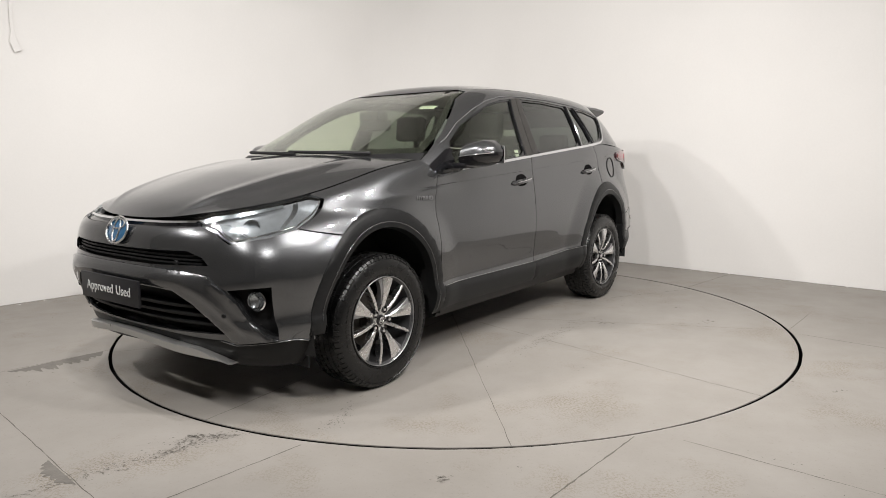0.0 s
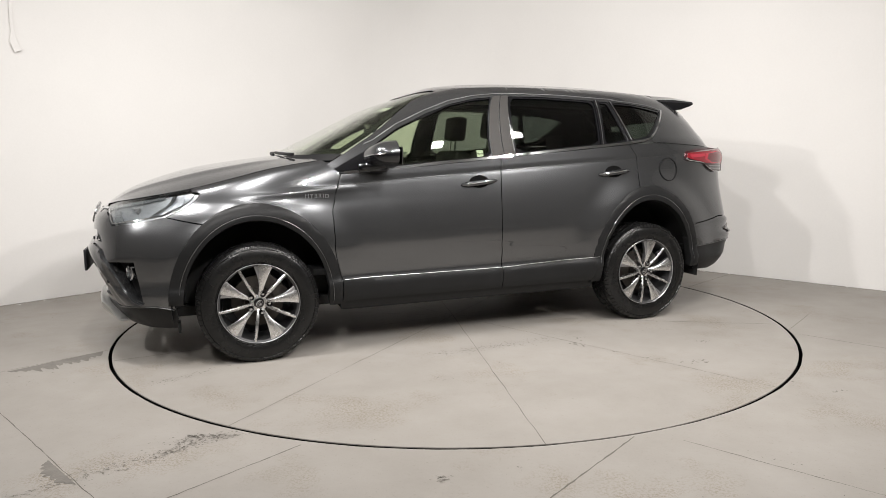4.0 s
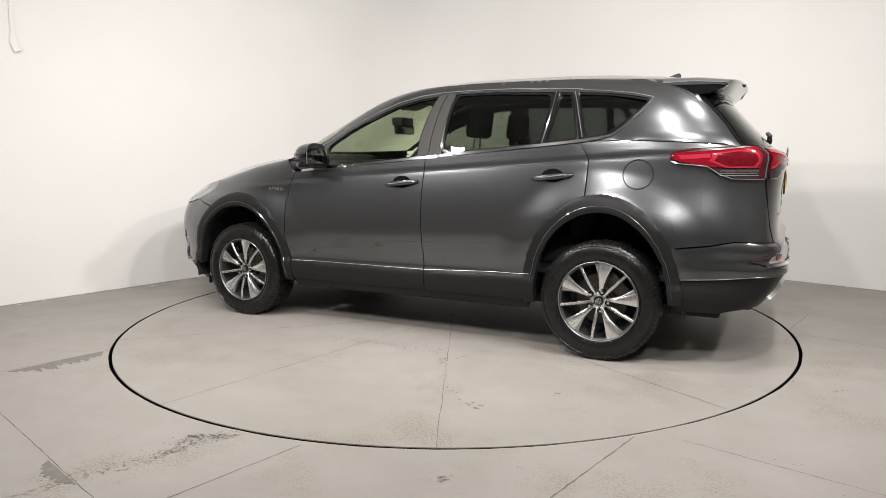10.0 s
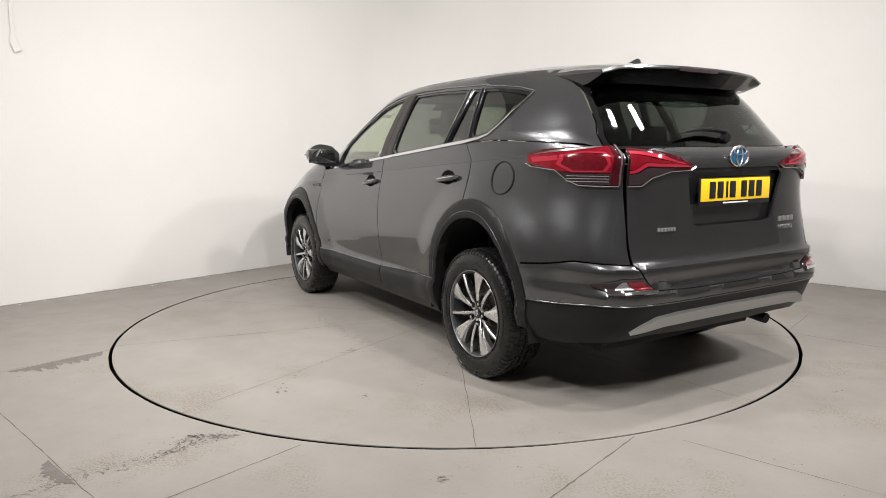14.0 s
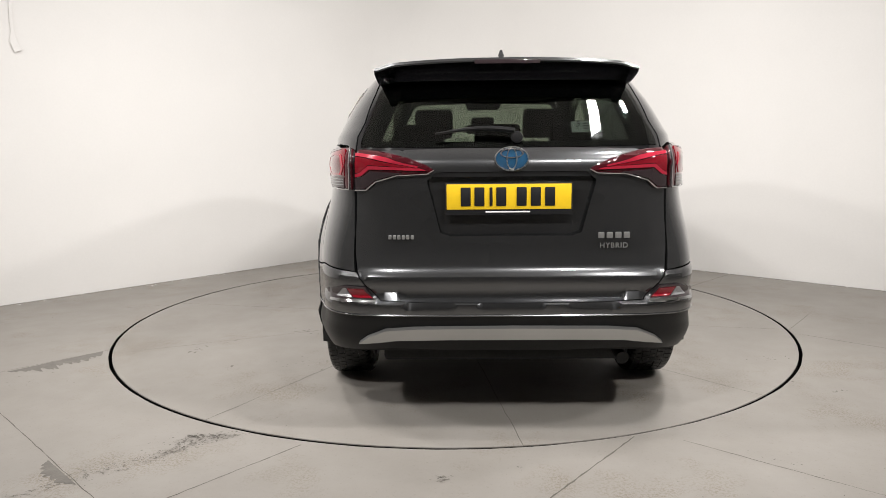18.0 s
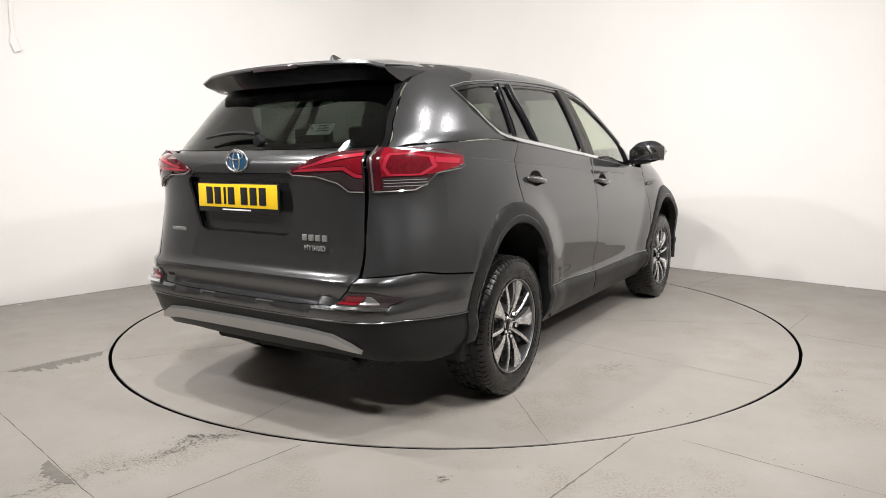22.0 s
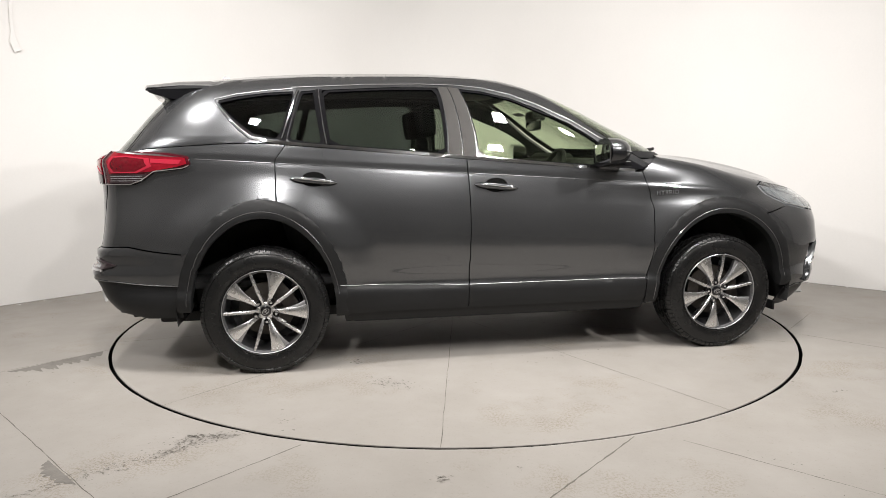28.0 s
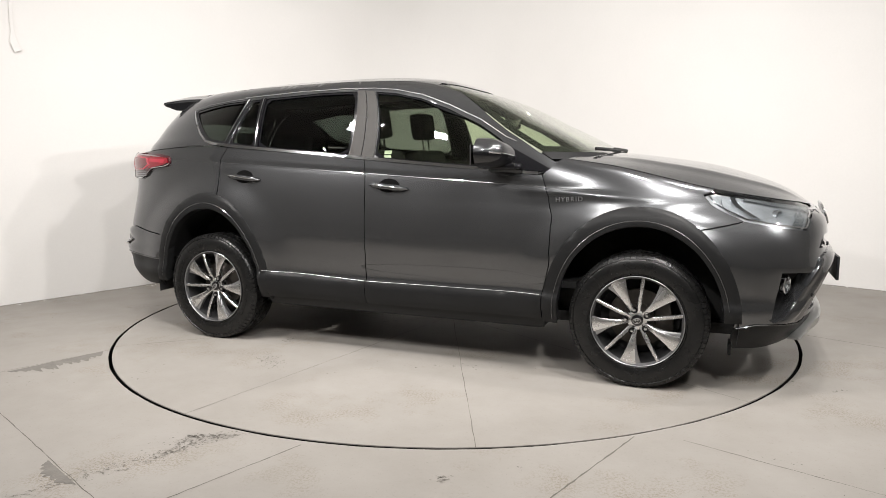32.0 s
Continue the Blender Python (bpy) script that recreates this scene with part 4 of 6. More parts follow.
    nu, nv = 28, 30
    mid = spline((1.0, 1.194), (1.25, 1.168), (1.44, 1.144), (1.63, 1.113), (1.82, 1.062), (1.99, 1.000), (2.08, 0.950), (2.125, 0.915), (2.148, 0.897))
    grid = []
    for j in range(nv + 1):
        v = j / nv
        xe, xc = 0.955 + (2.06 - 0.955) * v, 1.04 + (2.146 - 1.04) * v
        e = LOW.at(*LOW.side(xe, HOOD_SEAM(xe)))
        row = []
        for i in range(-nu, nu + 1):
            u = i / nu
            q = abs(u)
            x = xc + (e.x - xc) * q ** 2.4
            z = e.z + (mid(xc) - e.z) * (1 - q ** 2.6)
            z += 0.010 * math.exp(-((q - (0.62 + 0.1 * (1 - v))) / 0.06) ** 2) * step(0.0, 0.3, v) * (1 - step(0.85, 1.0, v)) - 0.006 * math.exp(-((q - 0.35) / 0.25) ** 2) * step(0, 0.4, v) * (1 - step(0.7, 1.0, v))
            row.append(bm.verts.new((x, e.y * u * 0.997, z)))
        grid.append(row)
    for a, b in zip(grid, grid[1:]):
        for i in range(2 * nu):
            bm.faces.new((a[i], a[i + 1], b[i + 1], b[i]))
    bmesh.ops.recalc_face_normals(bm, faces=bm.faces)
    if sum(f.normal.z for f in bm.faces) < 0:
        bmesh.ops.reverse_faces(bm, faces=bm.faces)
    rim = [e for e in bm.edges if e.is_boundary]
    ex = bmesh.ops.extrude_edge_only(bm, edges=rim)
    vs = [g for g in ex["geom"] if isinstance(g, bmesh.types.BMVert)]
    for v in vs:
        v.co += Vector((0, -0.012 if v.co.y > 0 else 0.012, -0.022))
        if v.co.x > 1.9:
            v.co.x -= 0.02
    part("bonnet", bm, PAINT, car, "graphite painted bonnet with twin creases")
    # roof
    bm = bmesh.new()
    spine = spline((-1.75, 1.610), (-1.5, 1.642), (-1.25, 1.664), (-0.9, 1.681), (-0.5, 1.684), (-0.3, 1.676), (-0.05, 1.655), (0.1, 1.633))
    rings = []
    angs = [i * 3 - 180 for i in range(120)]
    edge = []
    for a in angs:
        p = UP.raw(a, 1.60)
        for _ in range(4):
            p = UP.raw(a, ROOF_EDGE(p.x))
        edge.append(p)
    for k in range(13):
        u = k / 12
        ring = []
        for p in edge:
            qx = -0.75 + (p.x + 0.75) * 0.72
            qz = spine(qx)
            x = qx + (p.x - qx) * u
            dip = -0.008 * math.exp(-((abs(p.y * u) - 0.42) / 0.03) ** 2) * (1 - step(0.55, 0.8, abs(x + 0.75)))
            ring.append(bm.verts.new((x, p.y * u, qz + (p.z - qz) * u ** 2.3 + dip)))
        rings.append(ring)
    for a, b in zip(rings, rings[1:]):
        for i in range(len(angs)):
            j = (i + 1) % len(angs)
            bm.faces.new((a[i], a[j], b[j], b[i]))
    bmesh.ops.remove_doubles(bm, verts=bm.verts, dist=0.0005)
    bmesh.ops.recalc_face_normals(bm, faces=bm.faces)
    if sum(f.normal.z for f in bm.faces) < 0:
        bmesh.ops.reverse_faces(bm, faces=bm.faces)
    lining = bm.copy()
    part("roof", bm, PAINT, car, "graphite painted roof")
    for v in lining.verts:
        v.co.z -= 0.03
        v.co.y *= 0.97
    part("headlining", lining, HEADLINER, car, "pale grey cloth headlining")
    return doors, gate, wing, wing_r
# ---------------------------------------------------------------- the car: cabin glass and frame
WIN_F = [(0.615, 1.098), (0.590, 1.250), (0.44, 1.346), (0.25, 1.434), (0.08, 1.498), (-0.09, 1.536), (-0.226, 1.550), (-0.150, 1.158)]
WIN_R = [(-0.318, 1.176), (-0.346, 1.556), (-0.62, 1.556), (-0.996, 1.538), (-0.962, 1.229)]
WIN_V = [(-0.990, 1.232), (-1.026, 1.536), (-1.112, 1.530), (-1.186, 1.256)]
WIN_Q = [(-1.232, 1.262), (-1.208, 1.285), (-1.134, 1.531), (-1.30, 1.520), (-1.45, 1.500), (-1.555, 1.478), (-1.425, 1.327), (-1.367, 1.283)]


def grow(poly, d):
    cx, cz = sum(p[0] for p in poly) / len(poly), sum(p[1] for p in poly) / len(poly)
    return [(x + d * (1 if x > cx else -1), z + d * (1 if z > cz else -1)) for x, z in poly]


def build_glass(car, doors):
    top = [UP.side(x, ROOF_EDGE(x) - 0.001) for x in (0.12, 0.0, -0.2, -0.5, -0.8, -1.1, -1.4, -1.6)]
    front_edge = [UP.front(0.525, 1.585), UP.front(0.568, 1.53), UP.front(0.606, 1.48), UP.front(0.640, 1.42), UP.front(0.668, 1.36), UP.front(0.694, 1.30), UP.front(0.710, 1.25), UP.front(0.728, 1.195)]
    rear_edge = [UP.back(0.560, 1.540), UP.back(0.588, 1.45), UP.back(0.624, 1.32), UP.back(0.656, 1.20)]
    o = front_edge[::-1] + top + rear_edge + [UP.side(-1.95, 1.222), UP.side(-1.7, 1.236), UP.side(-1.45, 1.250)]
    o += [UP.side(x, BELT(x)) for x in (-1.2, -0.9, -0.6, -0.3, 0.0, 0.3, 0.6, 0.8)] + [UP.side(0.92, 1.11)]
    holes = [rounded(U(*WIN_F), 1, 0.06), rounded(U(*WIN_R), 1, 0.02), rounded(U(*WIN_V), 1, 0.06), rounded(U(*WIN_Q), 1, 0.10)]
    frame_l, frame_r = both(car, "cabin_side", panel(UP, o, holes, off=0.0, thick=0.03), PAINT, "graphite painted pillars and window surrounds")
    for name, w, mat, label in (("front_side_window", WIN_F, GLASS_CLEAR, "green tinted front side window"), ("rear_side_window", WIN_R, GLASS_DARK, "dark privacy glass rear side window"),
                                ("rear_vent_window", WIN_V, GLASS_DARK, "dark privacy glass vent window"), ("quarter_window", WIN_Q, GLASS_DARK, "dark privacy glass quarter window")):
        both(car, name, panel(UP, U(*grow(w, 0.012)), off=-0.012, thick=0.004, grid=0.05), mat, label)
        big = rounded(U(*grow(w, 0.004)), 1, 0.08)
        small = rounded(U(*grow(w, -0.012)), 1, 0.08)
        both(car, "window_seal", panel(UP, big, [small], off=-0.004, thick=0.012, grid=0.05), GLOSS_BLACK)
    for z in (1.164, 1.190):
        both(car, "window_sticker", panel(UP, U((-0.055, z), (-0.100, z), (-0.100, z + 0.020), (-0.055, z + 0.020)), off=-0.020, thick=0.001, grid=0.03), STICKER, "small pale sticker inside the door window")
    # pillar covers and belt trims
    both(car, "pillar_cover", panel(UP, U((-0.155, 1.160), (-0.231, 1.551), (-0.286, 1.556), (-0.231, 1.168)), off=0.006, thick=0.01), PILLAR, "grey satin pillar cover")
    both(car, "pillar_cover", panel(UP, U((-0.237, 1.169), (-0.292, 1.556), (-0.342, 1.558), (-0.312, 1.176)), off=0.006, thick=0.01), PILLAR)
    both(car, "pillar_cover", panel(UP, U((-0.960, 1.230), (-0.994, 1.540), (-1.028, 1.538), (-0.992, 1.234)), off=0.004, thick=0.01), GLOSS_BLACK)
    both(car, "pillar_cover", panel(UP, U((-1.190, 1.257), (-1.115, 1.532), (-1.131, 1.533), (-1.206, 1.284), (-1.228, 1.262)), off=0.004, thick=0.01), GLOSS_BLACK)
    up = [UP.side(x, BELT(x) + 0.010) for x in (0.80, 0.5, 0.2, -0.1, -0.4, -0.7, -1.0, -1.17)] + U((-1.30, 1.264), (-1.372, 1.281), (-1.430, 1.325), (-1.562, 1.480))
    dn = U((-1.570, 1.476), (-1.438, 1.317), (-1.378, 1.270), (-1.31, 1.252)) + [UP.side(x, BELT(x) - 0.004) for x in (-1.17, -1.0, -0.7, -0.4, -0.1, 0.2, 0.5, 0.80)]
    both(car, "belt_trim", panel(UP, up + dn, off=0.010, thick=0.02, grid=0.03, lip=0.004), CHROME, "chrome trim along the window line")
    # pale beads added to draw the highlights along the window frames
    top_line = [(0.66, 1.246), (0.60, 1.272), (0.45, 1.366), (0.25, 1.457), (0.08, 1.520), (-0.09, 1.556), (-0.23, 1.569), (-0.45, 1.575), (-0.75, 1.570), (-1.03, 1.556), (-1.16, 1.549)]
    mirrored(bead("frame_line", U(*top_line), 0.002, 0.0028, ALLOY_DARK, frame_l, "pale bead standing in for the highlight over the windows", 4, UP), frame_r)
    quarter_line = [(-1.150, 1.544), (-1.30, 1.531), (-1.45, 1.512), (-1.568, 1.484)]
    mirrored(bead("frame_line", U(*quarter_line), 0.002, 0.0022, ALLOY_DARK, frame_l, "", 4, UP), frame_r)
    for line in ([(-0.975, 1.235), (-1.010, 1.536)], [(-1.211, 1.266), (-1.124, 1.531)]):
        mirrored(bead("divider_line", U(*line), 0.0065, 0.0030, CHROME, frame_l, "bright strip on the window divider", 8, UP), frame_r)
    # windscreen
    half = [UP.front(0.0, 1.175), UP.front(0.4, 1.178), UP.front(0.718, 1.188), UP.front(0.702, 1.25), UP.front(0.686, 1.30), UP.front(0.660, 1.36), UP.front(0.632, 1.42), UP.front(0.598, 1.48), UP.front(0.560, 1.53), UP.front(0.51, 1.588), UP.front(0.25, 1.597), UP.front(0.0, 1.600)]
    scr = part("windscreen", panel(UP, mirror_front(half), off=-0.004, thick=0.005, grid=0.05), GLASS_CLEAR, car, "green tinted windscreen")
    inner = [UP.front(0.0, 1.215), UP.front(0.4, 1.217), UP.front(0.690, 1.225), UP.front(0.662, 1.31), UP.front(0.605, 1.43), UP.front(0.540, 1.53), UP.front(0.49, 1.562), UP.front(0.14, 1.57), UP.front(0.12, 1.53), UP.front(0.0, 1.53)]
    part("black_border", panel(UP, mirror_front(half), [mirror_front(inner)], off=-0.010, thick=0.004, grid=0.05), BLACK, scr)
    tag = [UP.front(0.530, 1.470), UP.front(0.43, 1.473), UP.front(0.43, 1.495), UP.front(0.530, 1.492)]
    part("paper_tag", panel(UP, tag, off=-0.014, thick=0.001, grid=0.03), STICKER, scr, "small white paper tag behind the glass")
    # scuttle and wipers
    half = [UP.front(0.0, 1.178), UP.front(0.4, 1.180), UP.front(0.725, 1.188), UP.front(0.735, 1.15), UP.front(0.4, 1.135), UP.front(0.0, 1.130)]
    cow = part("scuttle", panel(UP, mirror_front(half), off=0.0, thick=0.02), BLACK, car, "black plastic scuttle panel")
    for y0, y1 in ((0.55, -0.10), (-0.02, -0.52)):
        w = bmesh.new()
        pts = [UP.at(*UP.front(y0 + (y1 - y0) * i / 10, 1.176 + 0.014 * i / 10), off=0.014) for i in range(11)]
        tube(w, pts, 0.008, 6, 1.3)
        blade = part("wiper", w, BLACK, cow)
    # rear screen
    half = [UP.back(0.0, 1.206), UP.back(0.3, 1.206), UP.back(0.630, 1.212), UP.back(0.600, 1.32), UP.back(0.563, 1.45), UP.back(0.535, 1.492), UP.back(0.0, 1.510)]
    rs = part("rear_window", panel(UP, mirror_outline(half), off=0.0, thick=0.005, grid=0.05), GLASS_DARK, car, "dark privacy glass rear window with a wiper")
    inner = [UP.back(0.0, 1.235), UP.back(0.3, 1.235), UP.back(0.54, 1.24), UP.back(0.51, 1.32), UP.back(0.475, 1.42), UP.back(0.0, 1.432)]
    part("black_border", panel(UP, mirror_outline(half), [mirror_outline(inner)], off=-0.008, thick=0.004, grid=0.05), GLOSS_BLACK, rs)
    # frame left and right as one band
    outer = [UP.back(0.0, 1.196), UP.back(0.3, 1.196), UP.back(0.650, 1.196), UP.back(0.619, 1.32), UP.back(0.583, 1.45), UP.back(0.555, 1.535), UP.back(0.0, 1.550)]
    hole = [UP.back(0.0, 1.205), UP.back(0.3, 1.205), UP.back(0.632, 1.211), UP.back(0.602, 1.32), UP.back(0.565, 1.45), UP.back(0.537, 1.493), UP.back(0.0, 1.511)]
    part("tailgate_frame", panel(UP, mirror_outline(outer), [mirror_outline(hole)], off=-0.002, thick=0.03), GLOSS_BLACK, car, "gloss black tailgate window frame")
    w = bmesh.new()
    pts = [UP.at(*UP.back(0.305 - 0.325 * i / 10, 1.240 + 0.022 * math.sin(i / 10 * 2.6)), off=0.030) for i in range(11)]
    tube(w, pts, [0.005 + 0.009 * min(1, i / 7) for i in range(11)], 8, 0.8)
    wp = part("rear_wiper", w, CLADDING, rs)
    w = bmesh.new()
    lathe(w, [(0.0, 0.03), (0.022, 0.026), (0.026, 0.0), (0.0, 0.0)], 20, "y", Matrix.Translation(UP.at(*UP.back(-0.03, 1.245), off=0.0)) @ Euler((0, 0, radians(90))).to_matrix().to_4x4())
    part("wiper_pivot", w, BLACK, wp)
    lab = [UP.back(-0.265, 1.272), UP.back(-0.395, 1.272), UP.back(-0.395, 1.318), UP.back(-0.265, 1.318)]
    lb = part("window_label", panel(UP, lab, off=-0.010, thick=0.001, grid=0.03), STICKER, rs, "pale window label with dark print")
    at = UP.at(*UP.back(-0.290, 1.295), off=0.006)
    slope = Euler((0, radians(-42), 0)).to_matrix().to_4x4()
    letters("label_digit", "5", 0.044, Matrix.Translation(at) @ slope @ FACE_REAR, PLATE_BLACK, lb, 0.0004)
    for k in range(3):
        bar = [UP.back(-0.315, 1.284 + 0.011 * k), UP.back(-0.385 + 0.01 * k, 1.284 + 0.011 * k), UP.back(-0.385 + 0.01 * k, 1.288 + 0.011 * k), UP.back(-0.315, 1.288 + 0.011 * k)]
        part("print_bar", panel(UP, bar, off=-0.006, thick=0.001, grid=0.03), PLATE_BLACK, lb)
    # spoiler
    bm = bmesh.new()
    n, rows = 24, []
    for i in range(-n, n + 1):
        u = i / n
        q = abs(u)
        end = step(0.84, 1.0, q)
        y = 0.578 * u
        root = -1.66 + 0.09 * q ** 3
        tip = -1.990 + 0.060 * q ** 3
        zr = 1.624 - 0.040 * q ** 2.3 - 0.022 * end
        zt = 1.584 - 0.020 * q ** 2.2 - 0.014 * end
        drop = 0.016 + 0.008 * end
        seat = UP.at(*UP.back(y * 0.96, 1.478))
        rows.append(((root, y, zr), ((root + tip) / 2, y, (zr + zt) / 2 + 0.008), (tip, y, zt), (tip - 0.006, y, zt - 0.010), (tip + 0.010, y, zt - drop), (seat.x - 0.012, y * 0.99, 1.498), (seat.x + 0.06, y * 0.97, 1.490)))

    def skin(cols, close):
        bm = bmesh.new()
        vs = [[bm.verts.new(r[k]) for k in cols] for r in rows]
        m = len(cols)
        for a, b in zip(vs, vs[1:]):
            for k in range(m if close else m - 1):
                bm.faces.new((a[k], a[(k + 1) % m], b[(k + 1) % m], b[k]))
        if close:
            bm.faces.new(vs[0])
            bm.faces.new(vs[-1])
        bmesh.ops.recalc_face_normals(bm, faces=bm.faces)
        return bm
    sp = part("roof_spoiler", skin((0, 1, 2, 3, 4, 5, 6), True), GLOSS_BLACK, car, "roof spoiler with a gloss black underside")
    for i, r in enumerate(rows):
        rows[i] = [(x, y, z + 0.003) for x, y, z in r[:3]] + [(r[3][0] - 0.003, r[3][1], r[3][2] + 0.001), (r[3][0] - 0.001, r[3][1], r[3][2] - 0.005), (r[2][0] + 0.03, r[2][1], r[2][2] - 0.006), (r[0][0], r[0][1], r[0][2] - 0.008)]
    part("painted_skin", skin((0, 1, 2, 3, 4, 5, 6), True), PAINT, sp, "graphite painted upper skin")
    bm = bmesh.new()
    box(bm, -2.001, -1.985, -0.14, 0.14, 1.560, 1.578, 0.003)
    part("brake_light", bm, SMOKE, sp, "dark high-level brake light")
    # aerial fin
    bm = bmesh.new()
    prof = [(-1.46, 1.640), (-1.52, 1.650), (-1.582, 1.671), (-1.602, 1.676), (-1.612, 1.668), (-1.628, 1.600), (-1.46, 1.620)]
    mid_v = [bm.verts.new((x, 0, z)) for x, z in prof]
    for s in (1, -1):
        side = [bm.verts.new((x, s * (0.006 + 0.022 * (1.67 - z) / 0.06), z)) for x, z in prof]
        for i in range(len(prof) - 1):
            bm.faces.new((mid_v[i], mid_v[i + 1], side[i + 1], side[i]))
        bm.faces.new(side)
    bmesh.ops.recalc_face_normals(bm, faces=bm.faces)
    part("aerial_fin", bm, PAINT, car, "graphite shark fin aerial")
# ---------------------------------------------------------------- the car: wheels, mirrors, fittings, cabin
def build_wheel(car):
    hub = new("wheel")
    hub.parent = car
    tagged(hub, "ten-spoke machined alloy wheel with a black tyre")
    bm = bmesh.new()
    prof = [(0.226, -0.095), (0.2464, -0.108), (0.2763, -0.112), (0.3061, -0.108), (0.3274, -0.098), (0.3376, -0.082), (0.3402, -0.05), (0.341, 0.0), (0.3402, 0.05), (0.3376, 0.082), (0.3274, 0.098), (0.3061, 0.108), (0.2763, 0.112), (0.2464, 0.108), (0.2311, 0.100), (0.226, 0.095)]
    lathe(bm, prof, 72, "y", closed=True)
    tyre = part("tyre", bm, RUBBER, hub, smooth=50)
    bm = bmesh.new()
    for row, y0, y1 in ((0, -0.088, -0.058), (1, -0.050, -0.020), (2, -0.014, 0.014), (3, 0.020, 0.050), (4, 0.058, 0.088)):
        for i in range(64):
            a = 2 * math.pi * (i + 0.5 * (row % 2)) / 64
            m = Euler((0, -a, 0)).to_matrix().to_4x4()
            r = 0.340 if abs(row - 2) < 2 else 0.3375
            vs = [(r - 0.006, y0, -0.0155), (r - 0.006, y1, -0.0155 + 0.004), (r - 0.006, y1, 0.0155 + 0.004), (r - 0.006, y0, 0.0155), (r + 0.0035, y0 + 0.001, -0.0148), (r + 0.0035, y1 - 0.001, -0.0108), (r + 0.0035, y1 - 0.001, 0.0188), (r + 0.0035, y0 + 0.001, 0.0148)]
            v = [bm.verts.new(m @ Vector(p)) for p in vs]
            for f in ((4, 5, 6, 7), (0, 1, 5, 4), (1, 2, 6, 5), (2, 3, 7, 6), (3, 0, 4, 7)):
                bm.faces.new([v[k] for k in f])
    for sy in (1, -1):
        for i in range(72):
            m = Euler((0, -2 * math.pi * i / 72, 0)).to_matrix().to_4x4()
            ring = [(0.3385, 0.083), (0.333, 0.094), (0.3245, 0.1015), (0.317, 0.1045)]
            hi = [[bm.verts.new(m @ Vector((r + 0.002, sy * (y + 0.003), w))) for w in (-0.0115, 0.0115)] for r, y in ring]
            lo = [[bm.verts.new(m @ Vector((r - 0.004, sy * (y - 0.004), w))) for w in (-0.0120, 0.0120)] for r, y in ring]
            for k in range(3):
                bm.faces.new((hi[k][0], hi[k][1], hi[k + 1][1], hi[k + 1][0]))
                for e in (0, 1):
                    bm.faces.new((hi[k][e], hi[k + 1][e], lo[k + 1][e], lo[k][e]))
            bm.faces.new((hi[3][0], hi[3][1], lo[3][1], lo[3][0]))
    bmesh.ops.recalc_face_normals(bm, faces=bm.faces)
    tagged(part("tread", bm, RUBBER, tyre, smooth=0), kind="stuff")
    bm = bmesh.new()
    for r0, r1 in ((0.236, 0.240), (0.308, 0.312)):
        y = 0.1085 if r0 < 0.3 else 0.1045
        lathe(bm, [(r0, y - 0.004), (r0, y + 0.0005), (r1, y + 0.0003), (r1, y - 0.004)], 72, "y")
    part("sidewall_rib", bm, RUBBER, tyre, smooth=50)
    for k in range(2):
        for i in range(9):
            bm = bmesh.new()
            a0 = math.pi * k + 0.5 + i * 0.085
            vs = []
            for r, y in ((0.260, 0.1105), (0.282, 0.1118)):
                for da in (0.0, 0.055):
                    vs.append(bm.verts.new((r * math.cos(a0 + da), y + 0.0022, r * math.sin(a0 + da))))
            lo = [bm.verts.new((v.co.x, v.co.y - 0.006, v.co.z)) for v in vs]
            q = (0, 1, 3, 2)
            bm.faces.new([vs[j] for j in q])
            for j in range(4):
                bm.faces.new((vs[q[j]], vs[q[(j + 1) % 4]], lo[q[(j + 1) % 4]], lo[q[j]]))
            bmesh.ops.recalc_face_normals(bm, faces=bm.faces)
            part("raised_bar", bm, RUBBER, tyre, smooth=0)
    # barrel and lip
    bm = bmesh.new()
    lathe(bm, [(0.224, 0.100), (0.229, 0.104), (0.229, 0.098), (0.216, 0.090), (0.212, 0.03), (0.200, -0.02), (0.205, -0.095), (0.226, -0.10), (0.226, -0.09)], 64, "y")
    part("barrel", bm, BARREL, hub)
    bm = bmesh.new()
    lathe(bm, [(0.231, 0.096), (0.231, 0.105), (0.2285, 0.1065), (0.226, 0.104), (0.225, 0.092)], 64, "y", closed=True)
    part("rim_lip", bm, ALLOY_DARK, hub)

    def spoke(half_in, half_out, skew, y_in, y_out, r0, r1, depth, flare_by=1.3):
        bm = bmesh.new()
        n, rows = 8, []
        for i in range(n + 1):
            t = i / n
            r = r0 + (r1 - r0) * t
            c = skew * t * t
            h = half_in + (half_out - half_in) * t ** flare_by
            y = y_in + (y_out - y_in) * t ** 0.8 + 0.010 * math.sin(math.pi * t)
            rows.append([bm.verts.new((r, y - 0.004, c - h)), bm.verts.new((r, y, c - h * 0.6)), bm.verts.new((r, y, c + h * 0.6)), bm.verts.new((r, y - 0.004, c + h)), bm.verts.new((r, y - depth, c + h * 0.7)), bm.verts.new((r, y - depth, c - h * 0.7))])
        for a, b in zip(rows, rows[1:]):
            for k in range(6):
                bm.faces.new((a[k], a[(k + 1) % 6], b[(k + 1) % 6], b[k]))
        bm.faces.new(rows[0])
        bm.faces.new(rows[-1])
        bmesh.ops.recalc_face_normals(bm, faces=bm.faces)
        me = bpy.data.meshes.new("spoke")
        bm.to_mesh(me)
        bm.free()
        me.shade_smooth()
        me.set_sharp_from_angle(angle=radians(35))
        return me
    thin = spoke(0.0095, 0.0085, 0.0, 0.072, 0.097, 0.036, 0.223, 0.040)
    thin.materials.append(ALLOY)
    wide = spoke(0.0100, 0.042, 0.004, 0.072, 0.096, 0.036, 0.223, 0.030, 1.9)
